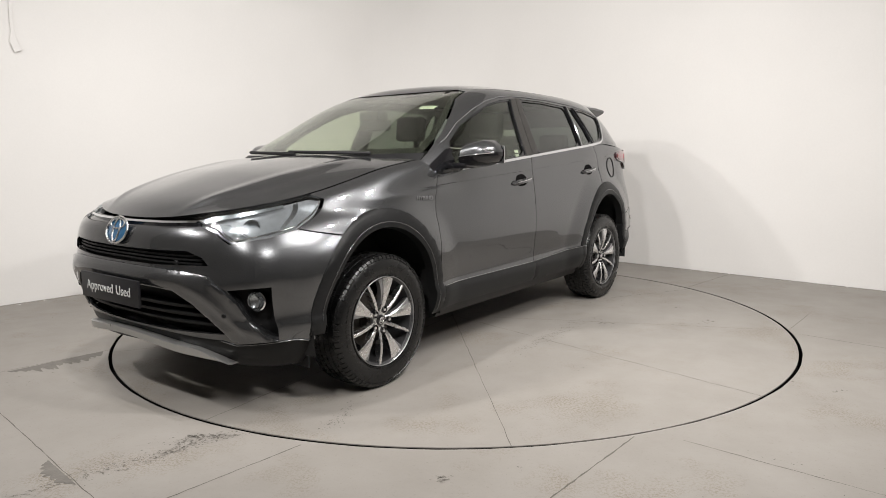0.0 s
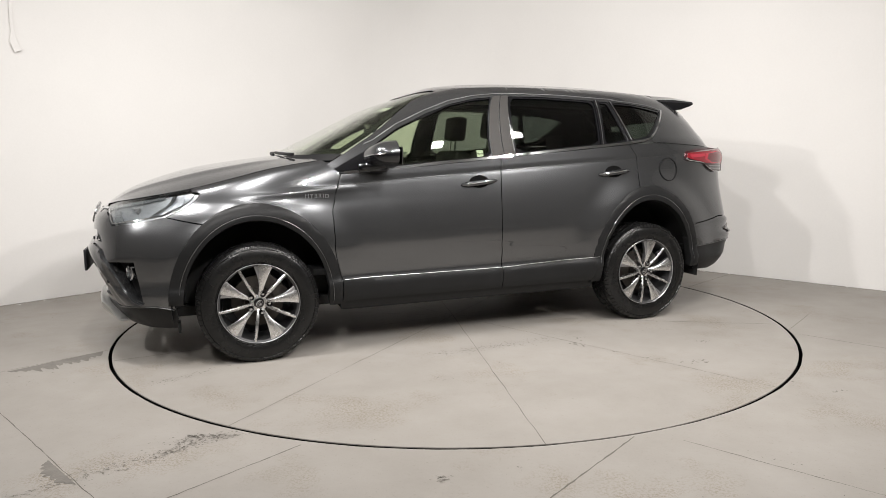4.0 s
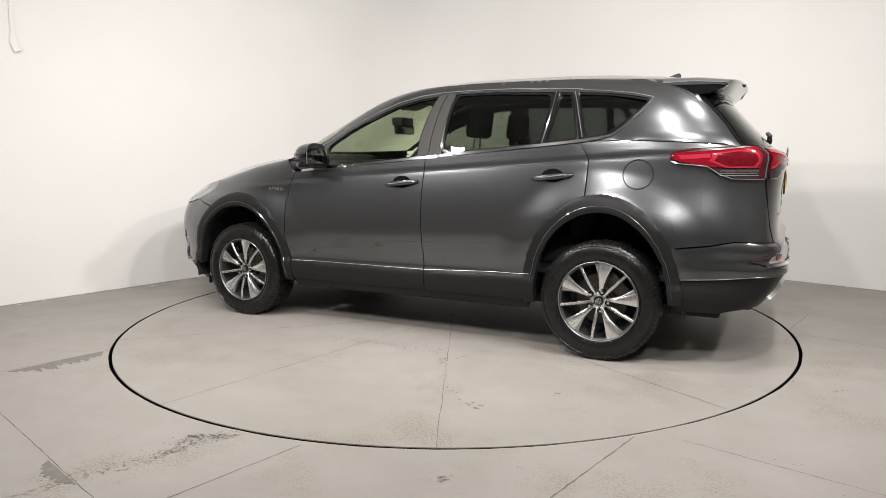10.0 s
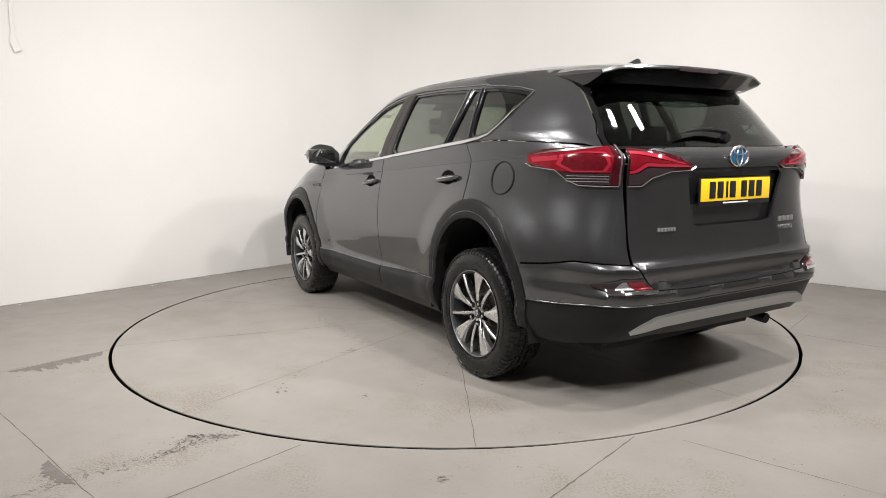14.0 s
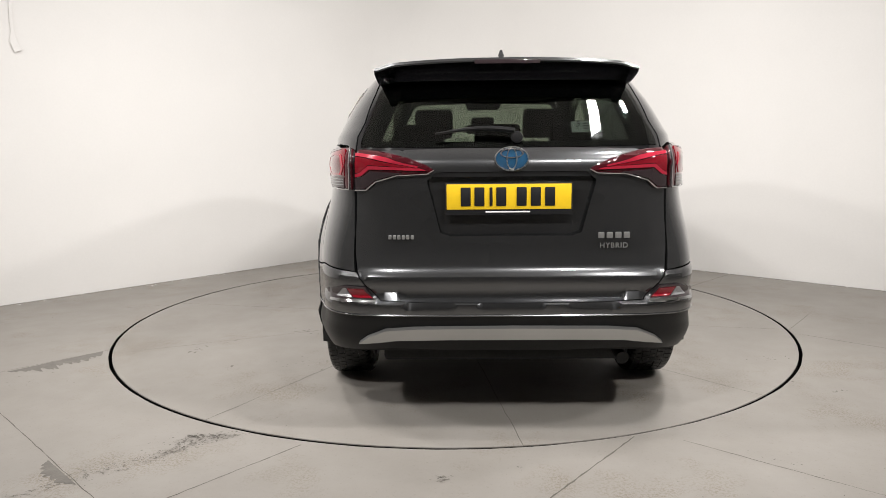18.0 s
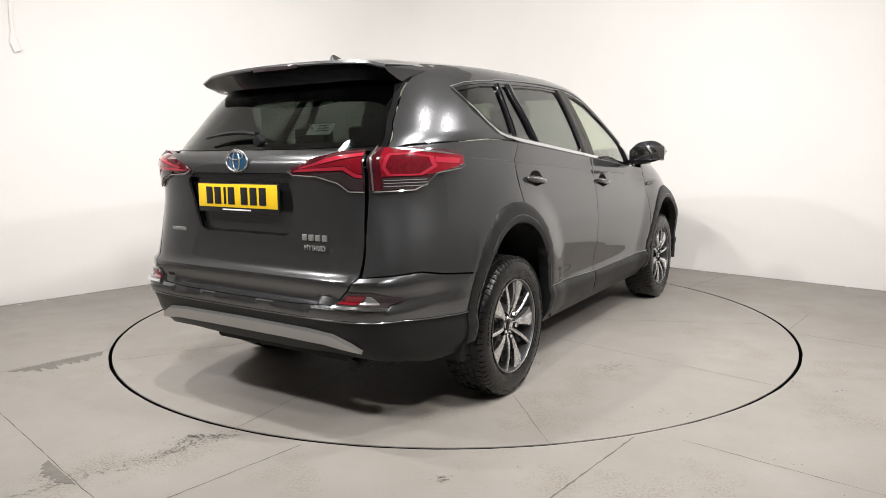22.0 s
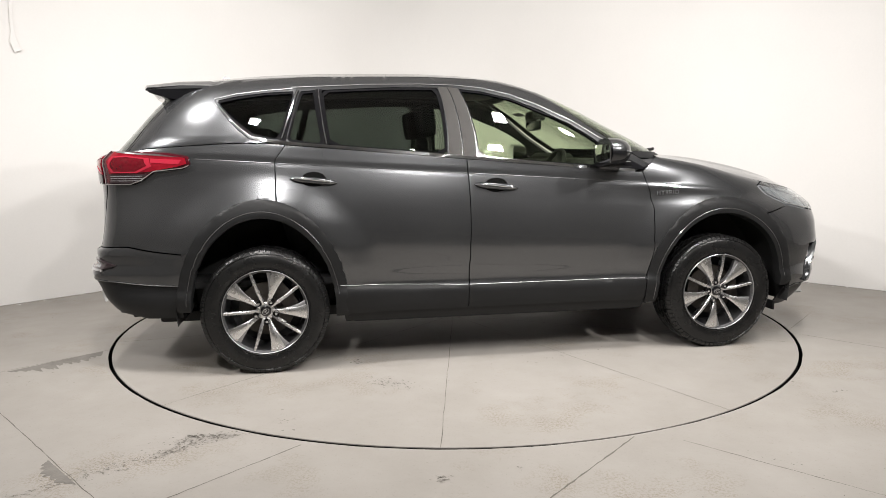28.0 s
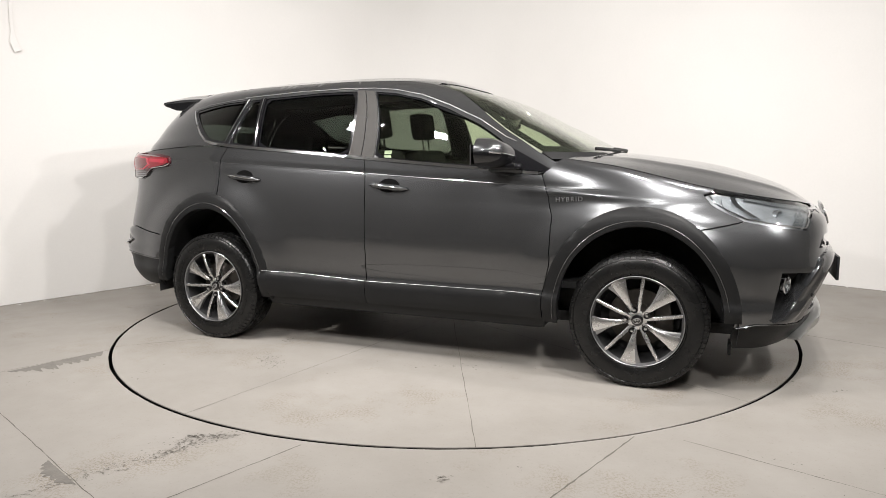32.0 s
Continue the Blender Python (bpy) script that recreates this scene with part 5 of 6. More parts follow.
    wide.materials.append(ALLOY)
    # grey lacquered flank on the side of each broad spoke
    facet = spoke(0.0085, 0.026, -0.042, 0.062, 0.088, 0.050, 0.223, 0.035, 1.5)
    facet.materials.append(ALLOY_DARK)
    for i in range(5):
        for me, da, name in ((wide, 0, "broad_spoke"), (thin, 38, "slim_spoke"), (facet, 0, "spoke_flank")):
            s = new(name, me)
            s.parent = hub
            s.matrix_basis = Euler((0, radians(72 * i + da), 0)).to_matrix().to_4x4()
    bm = bmesh.new()
    lathe(bm, [(0.0, 0.073), (0.040, 0.072), (0.048, 0.068), (0.052, 0.055), (0.052, 0.02), (0.0, 0.02)], 40, "y")
    part("hub_face", bm, ALLOY, hub)
    bm = bmesh.new()
    lathe(bm, [(0.0, 0.082), (0.020, 0.081), (0.028, 0.078), (0.030, 0.070), (0.0, 0.070)], 32, "y")
    cap = part("centre_cap", bm, GLOSS_BLACK, hub)
    bm = bmesh.new()
    for rx, rz, dz in ((0.019, 0.013, 0.0), (0.006, 0.012, 0.002), (0.012, 0.005, 0.006)):
        emblem_ring(bm, rx, rz, 0.0022, Matrix.Translation((0, 0.0825, dz)))
    part("emblem", bm, CHROME, cap)
    bm = bmesh.new()
    nut = bpy.data.meshes.new("wheel_nut")
    lathe(bm, [(0.0, 0.080), (0.008, 0.079), (0.0105, 0.075), (0.0105, 0.06), (0.0, 0.06)], 6, "y")
    bm.to_mesh(nut)
    bm.free()
    nut.materials.append(CHROME)
    seat_bm = bmesh.new()
    lathe(seat_bm, [(0.0, 0.066), (0.013, 0.067), (0.0165, 0.0765), (0.0175, 0.0765), (0.0175, 0.05)], 20, "y")
    well = bpy.data.meshes.new("nut_well")
    seat_bm.to_mesh(well)
    seat_bm.free()
    well.materials.append(GLOSS_BLACK)
    for i in range(5):
        a = radians(72 * i + 13)
        for me, name in ((nut, "wheel_nut"), (well, "nut_well")):
            s = new(name, me)
            s.parent = hub
            s.location = (0.057 * math.cos(a), 0.008 if me == nut else 0.009, 0.057 * math.sin(a))
    bm = bmesh.new()
    lathe(bm, [(0.0, 0.010), (0.075, 0.010), (0.078, 0.0), (0.148, 0.0), (0.150, -0.012), (0.0, -0.012)], 48, "y")
    part("brake_disc", bm, IRON, hub)
    bm = bmesh.new()
    box(bm, -0.165, -0.085, -0.04, 0.028, -0.075, 0.075, 0.012)
    part("brake_caliper", bm, IRON, hub)
    bm = bmesh.new()
    lathe(bm, [(0.20, -0.10), (0.0, -0.10), (0.0, -0.06), (0.20, -0.06)], 32, "y")
    part("back_plate", bm, UNDER, hub)
    return hub


def emblem_ring(bm, rx, rz, r, m, n=28):
    rings = []
    for i in range(n):
        a = 2 * math.pi * i / n
        c = Vector((rx * math.cos(a), 0, rz * math.sin(a)))
        d = c.normalized()
        rings.append([bm.verts.new(m @ (c + d * r * math.cos(k * math.pi / 3) + Vector((0, r * math.sin(k * math.pi / 3), 0)))) for k in range(6)])
    for i in range(n):
        p, q = rings[i], rings[(i + 1) % n]
        for k in range(6):
            bm.faces.new((p[k], p[(k + 1) % 6], q[(k + 1) % 6], q[k]))
    return bm


def emblem(parent, at, turn, size):
    """Oval badge: chrome rings on a blue oval."""
    m = Matrix.Translation(at) @ turn
    bm = bmesh.new()
    lathe(bm, [(0.0, 0.006), (0.8, 0.005), (1.0, 0.0), (0.0, 0.0)], 40, "y")
    bmesh.ops.transform(bm, matrix=m @ Matrix.Diagonal((size * 0.96, 1, size * 0.66, 1)), verts=bm.verts)
    badge = part("emblem", bm, EMBLEM_BLUE, parent, "blue and chrome oval emblem")
    for rx, rz, rr, dy, dz in ((1.0, 0.70, 0.058, 0.005, 0.0), (0.30, 0.62, 0.050, 0.007, 0.0), (0.66, 0.26, 0.050, 0.008, 0.33)):
        bm = bmesh.new()
        emblem_ring(bm, size * rx, size * rz, size * rr, m @ Matrix.Translation((0, dy, size * dz)), 40)
        part("emblem_ring", bm, ALLOY, badge)
    return badge


def letters(name, text, size, m, mat, parent, depth=0.002, spacing=1.0):
    cu = bpy.data.curves.new(name, "FONT")
    cu.body, cu.size, cu.extrude = text, size, depth
    cu.align_x, cu.align_y = "CENTER", "CENTER"
    cu.space_character = spacing
    ob = new(name, cu)
    dg = bpy.context.evaluated_depsgraph_get()
    me = bpy.data.meshes.new_from_object(ob.evaluated_get(dg))
    bpy.data.objects.remove(ob)
    me.transform(m)
    me.materials.clear()
    me.materials.append(mat)
    t = new(name, me)
    t.parent = parent
    return t


# Letter poses: read from the rear, from the left side, from the front, from the right side
FACE_REAR = Euler((radians(90), 0, radians(-90))).to_matrix().to_4x4()
FACE_LEFT = Euler((radians(90), 0, radians(180))).to_matrix().to_4x4()
FACE_FRONT = Euler((radians(90), 0, radians(90))).to_matrix().to_4x4()
FACE_RIGHT = Euler((radians(90), 0, 0)).to_matrix().to_4x4()


def build_fittings(car, doors, gate, wing, wing_r):
    # door handles
    for (left, right), hx, hz in ((doors[0], -0.047, 1.000), (doors[1], -1.050, 1.046)):
        bm = bmesh.new()
        n, rows = 14, []
        for i in range(n + 1):
            t = i / n * 2 - 1
            x = hx + 0.124 * t
            y = LOW.raw(*LOW.side(x, hz)).y
            h = 0.017 * math.sqrt(max(0.05, 1 - t ** 4))
            o = 0.010 + 0.022 * (1 - t * t) ** 0.6
            rows.append([bm.verts.new((x, y + o - 0.012, hz - h - 0.012 * t)), bm.verts.new((x, y + o - 0.002, hz - h * 0.7 - 0.012 * t)), bm.verts.new((x, y + o + 0.002, hz - 0.012 * t)), bm.verts.new((x, y + o - 0.002, hz + h * 0.7 - 0.012 * t)), bm.verts.new((x, y + o - 0.012, hz + h - 0.012 * t))])
        for a, b in zip(rows, rows[1:]):
            for k in range(5):
                bm.faces.new((a[k], a[(k + 1) % 5], b[(k + 1) % 5], b[k]))
        for r in (rows[0], rows[-1]):
            bm.faces.new(r)
        bmesh.ops.recalc_face_normals(bm, faces=bm.faces)
        h = part("door_handle", bm, PAINT, left, "graphite handle with a chrome strip")
        bm = bmesh.new()
        y = LOW.raw(*LOW.side(hx, hz)).y
        pts = [(hx + 0.10 * t, LOW.raw(*LOW.side(hx + 0.1 * t, hz)).y + 0.011 + 0.023 * (1 - t * t * 0.9) ** 0.6, hz + 0.004 - 0.012 * t) for t in [k / 6 - 1 for k in range(13)]]
        tube(bm, pts, 0.0032, 6)
        part("chrome_strip", bm, CHROME, h)
        # flat black disc on the door, painted in for the shaded hollow behind the handle
        cup = [(hx + 0.066 * math.cos(a), hz + 0.004 + (0.042 if math.sin(a) > 0 else 0.036) * math.sin(a)) for a in [2 * math.pi * i / 24 for i in range(24)]]
        c = part("handle_cup", panel(LOW, S(*cup), off=0.004, thick=0.01, grid=0.015), RECESS_SHADE, left)
        mirrored(h, right)
        mirrored(c, right)
    # fuel flap
    ring = [(-1.525 + 0.082 * math.cos(a), 1.060 + 0.082 * math.sin(a)) for a in [2 * math.pi * i / 36 for i in range(36)]]
    small = [(-1.525 + 0.077 * math.cos(a), 1.060 + 0.077 * math.sin(a)) for a in [2 * math.pi * i / 36 for i in range(36)]]
    part("fuel_flap_gap", panel(LOW, S(*ring), [S(*small)], off=0.0045, thick=0.008, grid=0.02, lip=0.0), BLACK, car, "dark round gap of the fuel flap")
    # mirrors
    def mirror_shell(upper):
        bm = bmesh.new()
        n, rows = 16, []
        for i in range(n + 1):
            u = i / n
            y = 0.842 + 0.240 * u
            fade = math.sqrt(max(0.0, 1 - max(0.0, (u - 0.55) / 0.45) ** 2.4))
            inner = math.sqrt(min(1.0, 0.25 + u * 3.2))
            zm = 1.158 + 0.030 * u
            zt = zm + 0.078 * (0.45 + 0.55 * fade) * inner * (0.9 + 0.2 * math.sin(math.pi * u)) * (0.35 + 0.65 * fade)
            zb = zm - 0.066 * (0.30 + 0.70 * fade) * inner
            xr, xf = 0.530 + 0.012 * u, 0.545 + (0.175 - 0.055 * u) * (0.30 + 0.70 * fade) * inner
            row = []
            for k in range(9):
                th = math.pi / 2 * k / 8
                x = xr + (xf - xr) * math.cos(th) ** 0.75
                z = zm + ((zt - zm) if upper else (zb - zm)) * math.sin(th) ** 0.75
                row.append(bm.verts.new((x, y, z)))
            row.append(bm.verts.new((xr + 0.001, y, zm)))
            rows.append(row)
        for a, b in zip(rows, rows[1:]):
            for k in range(10):
                bm.faces.new((a[k], a[(k + 1) % 10], b[(k + 1) % 10], b[k]))
        bm.faces.new(rows[0])
        bm.faces.new(rows[-1])
        bmesh.ops.recalc_face_normals(bm, faces=bm.faces)
        return bm
    m_l = part("door_mirror", mirror_shell(True), PAINT, car, "graphite door mirror with a gloss black lower half")
    part("lower_shell", mirror_shell(False), GLOSS_BLACK, m_l)
    bm = bmesh.new()
    pts = []
    for i in range(12):
        u = 0.10 + 0.86 * i / 11
        fade = math.sqrt(max(0.0, 1 - max(0.0, (u - 0.55) / 0.45) ** 2.4))
        pts.append((0.545 + (0.175 - 0.055 * u) * (0.30 + 0.70 * fade) * math.sqrt(min(1.0, 0.25 + u * 3.2)) + 0.001, 0.842 + 0.240 * u, 1.158 + 0.030 * u))
    tube(bm, pts, [0.003 + 0.004 * i / 11 for i in range(12)], 8, 0.8)
    part("indicator", bm, CHROME, m_l, "chrome edged indicator strip")
    bm = bmesh.new()
    box(bm, 0.58, 0.72, 0.79, 0.95, 1.098, 1.132, 0.014)
    part("mirror_foot", bm, GLOSS_BLACK, m_l)
    bm = bmesh.new()
    box(bm, 0.524, 0.531, 0.875, 1.085, 1.125, 1.225, 0.003)
    part("mirror_glass", bm, CHROME, m_l)
    mirrored(m_l, car)
    sail = panel(UP, U((0.90, 1.075), (0.63, 1.100), (0.60, 1.215), (0.655, 1.205)), off=0.006, thick=0.01)
    both(car, "mirror_sail", sail, GLOSS_BLACK)
    # number plates and letters
    x = -2.232
    bm = bmesh.new()
    box(bm, x - 0.010, x, -0.246, 0.268, 0.934, 1.062, 0.004)
    pl = part("rear_plate", bm, PLATE_BLACK, car, "yellow number plate in a black holder")
    bm = bmesh.new()
    box(bm, x - 0.0125, x - 0.009, -0.240, 0.262, 0.956, 1.058, 0.002)
    part("plate_face", bm, PLATE_YELLOW, pl)
    for y in (0.185, 0.130, 0.083, 0.042, -0.040, -0.097, -0.154):
        bm = bmesh.new()
        wd = 0.012 if y == 0.083 else 0.040
        box(bm, x - 0.0145, x - 0.012, y - wd / 2, y + wd / 2, 0.970, 1.045, 0.003)
        part("plate_bar", bm, PLATE_BLACK, pl)
    bm = bmesh.new()
    box(bm, x - 0.0125, x - 0.009, -0.075, 0.105, 0.943, 0.949, 0.001)
    part("maker_line", bm, WHITE_INK, pl)
    bm = bmesh.new()
    tilt = Euler((0, radians(-8), 0)).to_matrix().to_4x4()
    box(bm, 2.268, 2.282, -0.266, 0.266, 0.505, 0.630, 0.004)
    fp = part("front_plate", bm, PLATE_BLACK, car, "black show plate with white lettering")
    for word, y in (("Approved", -0.082), ("Used", 0.135)):
        letters("printed_word", word, 0.063, Matrix.Translation((2.2832, y, 0.568)) @ FACE_FRONT, STICKER, fp, 0.001)
    emblem(gate, LOW.at(0, 1.156, 0.004), Euler((0, 0, radians(90))).to_matrix().to_4x4(), 0.066)
    emblem(car, LOW.at(180, 0.836, 0.007), (Matrix.Rotation(radians(-20), 4, "Y") @ Matrix.Rotation(radians(-90), 4, "Z")), 0.092)
    # maker's and model badges as plain chrome shapes
    for y0, y1, z, h, n in ((0.505, 0.395, 0.842, 0.017, 6), (-0.350, -0.490, 0.846, 0.025, 4)):
        for i in range(n):
            c = y0 + (y1 - y0) * (i + 0.5) / n
            w = abs(y1 - y0) / n * 0.36
            p = LOW.at(*LOW.back(c, z))
            bm = bmesh.new()
            box(bm, p.x - 0.006, p.x + 0.004, c - w, c + w, z - h / 2, z + h / 2, 0.003)
            part("badge_bar", bm, SILVER, gate)
    p = LOW.at(*LOW.back(-0.42, 0.80))
    letters("badge_word", "HYBRID", 0.030, Matrix.Translation((p.x - 0.002, -0.42, 0.803)) @ FACE_REAR, SILVER, gate, 0.003, 1.15)
    for w, s, face in ((wing, 1, FACE_LEFT), (wing_r, -1, FACE_RIGHT)):
        p = LOW.at(*LOW.side(0.980, 0.946))
        letters("badge_word", "HYBRID", 0.034, Matrix.Translation((0.980, s * (p.y + 0.007), 0.946)) @ face @ Euler((0, 0, radians(2 * -s))).to_matrix().to_4x4(), ALLOY_DARK, w, 0.002, 1.25)


def build_under(car):
    bm = bmesh.new()
    box(bm, -1.95, 1.98, -0.56, 0.56, 0.235, 0.30, 0.02)
    box(bm, -0.86, 0.84, -0.80, 0.80, 0.245, 0.30, 0.02)
    box(bm, 1.70, 2.05, -0.55, 0.55, 0.25, 0.31, 0.02)
    box(bm, -2.12, -1.75, -0.70, 0.70, 0.33, 0.40, 0.02)
    part("underbody", bm, UNDER, car, "black underbody pan")
    for cx, s in ((1.33, 1), (-1.33, 1)):
        bm = bmesh.new()
        rows = []
        for i in range(25):
            a = (-0.19 + (math.pi + 0.33) * i / 24) if cx > 0 else (-0.14 + (math.pi + 0.30) * i / 24)
            r = 0.47 if cx > 0 else 0.46
            rows.append([bm.verts.new((cx + r * math.cos(a), y, 0.36 + r * 1.06 * math.sin(a))) for y in (0.50, 0.872)])
        for a, b in zip(rows, rows[1:]):
            bm.faces.new((a[0], a[1], b[1], b[0]))
        bm.faces.new([r[0] for r in rows])
        liner = part("arch_liner", bm, UNDER, car)
        mirrored(liner, car)
    # mud flaps, exhaust tip, axle
    bm = bmesh.new()
    box(bm, 1.755, 1.770, 0.68, 0.79, 0.192, 0.25, 0.006)
    both(car, "air_deflector", bm, BLACK)
    bm = bmesh.new()
    tube(bm, [(-1.75, -0.50, 0.325), (-1.95, -0.50, 0.308), (-2.10, -0.50, 0.290)], 0.028, 14)
    part("exhaust_tip", bm, UNDER, car, "black exhaust tip")
    for x in (1.33, -1.33):
        bm = bmesh.new()
        tube(bm, [(x, -0.68, 0.345), (x, 0.68, 0.345)], 0.04, 10)
        part("axle", bm, UNDER, car)
    # inner shell so that no light leaks through panel gaps
    arch_f = ell(ARCH_F, 0.46, 0.51, -3, 183, 30)
    arch_r = ell(ARCH_R, 0.44, 0.545, -3, 183, 30)
    o = [LOW.back(0.0, 0.40)] + S((-1.95, 0.40)) + arch_r[::-1] + S((-0.8, 0.30), (0.8, 0.30)) + arch_f[::-1] + S((1.9, 0.33)) + FR((0.5, 0.38), (0.0, 0.40), (0.0, 0.85), (0.5, 0.85))
    o += S((1.9, 0.88), (1.6, 0.97), (1.2, 1.07), (0.9, 1.10), (0.5, 1.08), (0.0, 1.12), (-0.6, 1.17), (-1.2, 1.22), (-1.9, 1.18)) + BK((0.6, 1.17), (0.0, 1.18))
    both(car, "inner_shell", panel(LOW, o, off=-0.07, thick=0.008, grid=0.08), CABIN)


def build_cabin(car):
    def soft(name, boxes, mat, parent, label="", bevel=0.04):
        bm = bmesh.new()
        for b, m in boxes:
            box(bm, *b, bevel, m, 3)
        return part(name, bm, mat, parent, label, 60)
    lean = lambda x, z, deg: Matrix.Translation((x, 0, z)) @ Euler((0, radians(deg), 0)).to_matrix().to_4x4() @ Matrix.Translation((-x, 0, -z))
    for y in (0.36, -0.36):
        seat = soft("front_seat", [((-0.22, 0.30, y - 0.25, y + 0.25, 0.52, 0.68), None)], SEAT, car, "charcoal cloth front seat")
        soft("seat_back", [((-0.30, -0.16, y - 0.24, y + 0.24, 0.62, 1.22), lean(-0.22, 0.65, -14))], SEAT, seat, bevel=0.05)
        soft("headrest", [((-0.415, -0.315, y - 0.125, y + 0.125, 1.285, 1.475), lean(-0.37, 1.3, -8))], SEAT, seat, bevel=0.035)
        for dy in (0.05, -0.05):
            bm = bmesh.new()
            tube(bm, [(-0.345, y + dy, 1.19), (-0.362, y + dy, 1.33)], 0.007, 8)
            part("headrest_post", bm, CHROME, seat)
    bench = soft("rear_seat", [((-1.12, -0.62, -0.62, 0.62, 0.50, 0.68), None)], SEAT, car, "charcoal cloth rear bench")
    soft("seat_back", [((-1.20, -1.06, -0.62, 0.62, 0.62, 1.18), lean(-1.13, 0.65, -16))], SEAT, bench, bevel=0.05)
    for y in (0.40, 0.0, -0.40):
        soft("headrest", [((-1.38, -1.29, y - 0.12, y + 0.12, 1.20, 1.335), None)], SEAT, bench, bevel=0.03)
    dash = soft("dashboard", [((0.52, 1.02, -0.74, 0.74, 0.78, 1.145), None), ((0.56, 0.80, 0.18, 0.56, 1.10, 1.185), None), ((0.50, 0.60, -0.14, 0.14, 0.85, 1.15), None)], CABIN, car, "dark charcoal dashboard", bevel=0.06)
    wheel_m = Matrix.Translation((0.42, -0.36, 1.03)) @ Euler((0, radians(-65), 0)).to_matrix().to_4x4()
    bm = bmesh.new()
    emblem_ring(bm, 0.185, 0.185, 0.016, wheel_m @ Euler((radians(90), 0, 0)).to_matrix().to_4x4(), 36)
    sw = part("steering_wheel", bm, CABIN, car, "black steering wheel")
    bm = bmesh.new()
    box(bm, -0.17, 0.17, -0.02, 0.02, -0.03, 0.01, 0.008, wheel_m)
    box(bm, -0.07, 0.07, -0.07, 0.07, -0.05, 0.02, 0.015, wheel_m)
    part("spokes", bm, CABIN, sw)
    bm = bmesh.new()
    box(bm, 0.405, 0.445, -0.13, 0.13, 1.335, 1.410, 0.018, None)
    rv = part("rear_view_mirror", bm, GLOSS_BLACK, car, "black rear-view mirror behind the windscreen")
    bm = bmesh.new()
    box(bm, 0.39, 0.49, -0.09, 0.09, 1.40, 1.465, 0.02)
    part("mirror_stalk", bm, BLACK, rv)
    # cabin floor and load cover
    bm = bmesh.new()
    box(bm, -2.05, 1.0, -0.74, 0.74, 0.46, 0.50, 0.01)
    part("cabin_floor", bm, CABIN, car)
    bm = bmesh.new()
    box(bm, -2.0, -1.42, -0.62, 0.62, 1.10, 1.12, 0.006)
    part("load_cover", bm, CABIN, car, "black load area cover")


def build_car():
    car = new("car")
    tagged(car, "dark grey metallic five-door family SUV parked on the turntable", "car")
    doors, gate, wing, wing_r = build_body(car)
    build_glass(car, doors)
    build_fittings(car, doors, gate, wing, wing_r)
    build_under(car)
    build_cabin(car)
    first = build_wheel(car)
    first.matrix_basis = pose(1.33, 0.774, 0.343, 0, 44, 0)
    for x, y, turn, spin in ((-1.33, 0.776, 0, 44), (1.33, -0.774, 180, 9), (-1.33, -0.776, 180, 35)):
        w = copy_thing(first, pose(x, y, 0.343, 0, 0, turn) @ pose(0, 0, 0, 0, spin, 0))
        w.parent = car
    return car
# ---------------------------------------------------------------- lamps and turntable
def build_lamps():
    for i, (at, to, w, l, watts) in enumerate(PANELS):
        data = bpy.data.lights.new("led_panel_light", "AREA")
        data.shape, data.size, data.size_y, data.energy, data.color = "RECTANGLE", w * 0.94, l * 0.94, watts, (1.0, 0.967, 0.94)
        data.spread = radians(142 if at[1] < -4 else 120 if abs(at[0]) > 3 else 160)
        ob = new("led_panel_light", data)
        m = look(at, to)
        ob.matrix_world = m @ Matrix.Translation((0, 0, -0.002))
        bm = bmesh.new()
        box(bm, -w / 2, w / 2, -l / 2, l / 2, 0.004, 0.05, 0.006)
        bmesh.ops.transform(bm, matrix=m, verts=bm.verts)
        h = part("led_panel", bm, HOUSING, None, smooth=30)
        tagged(h, "white square LED panel lamp hung under the ceiling", "lamp", group="studio lamps")
        bm = bmesh.new()
        tube(bm, [Vector(at), Vector((at[0], at[1], 4.6))], 0.012, 8)
        part("drop_rod", bm, HOUSING, h)


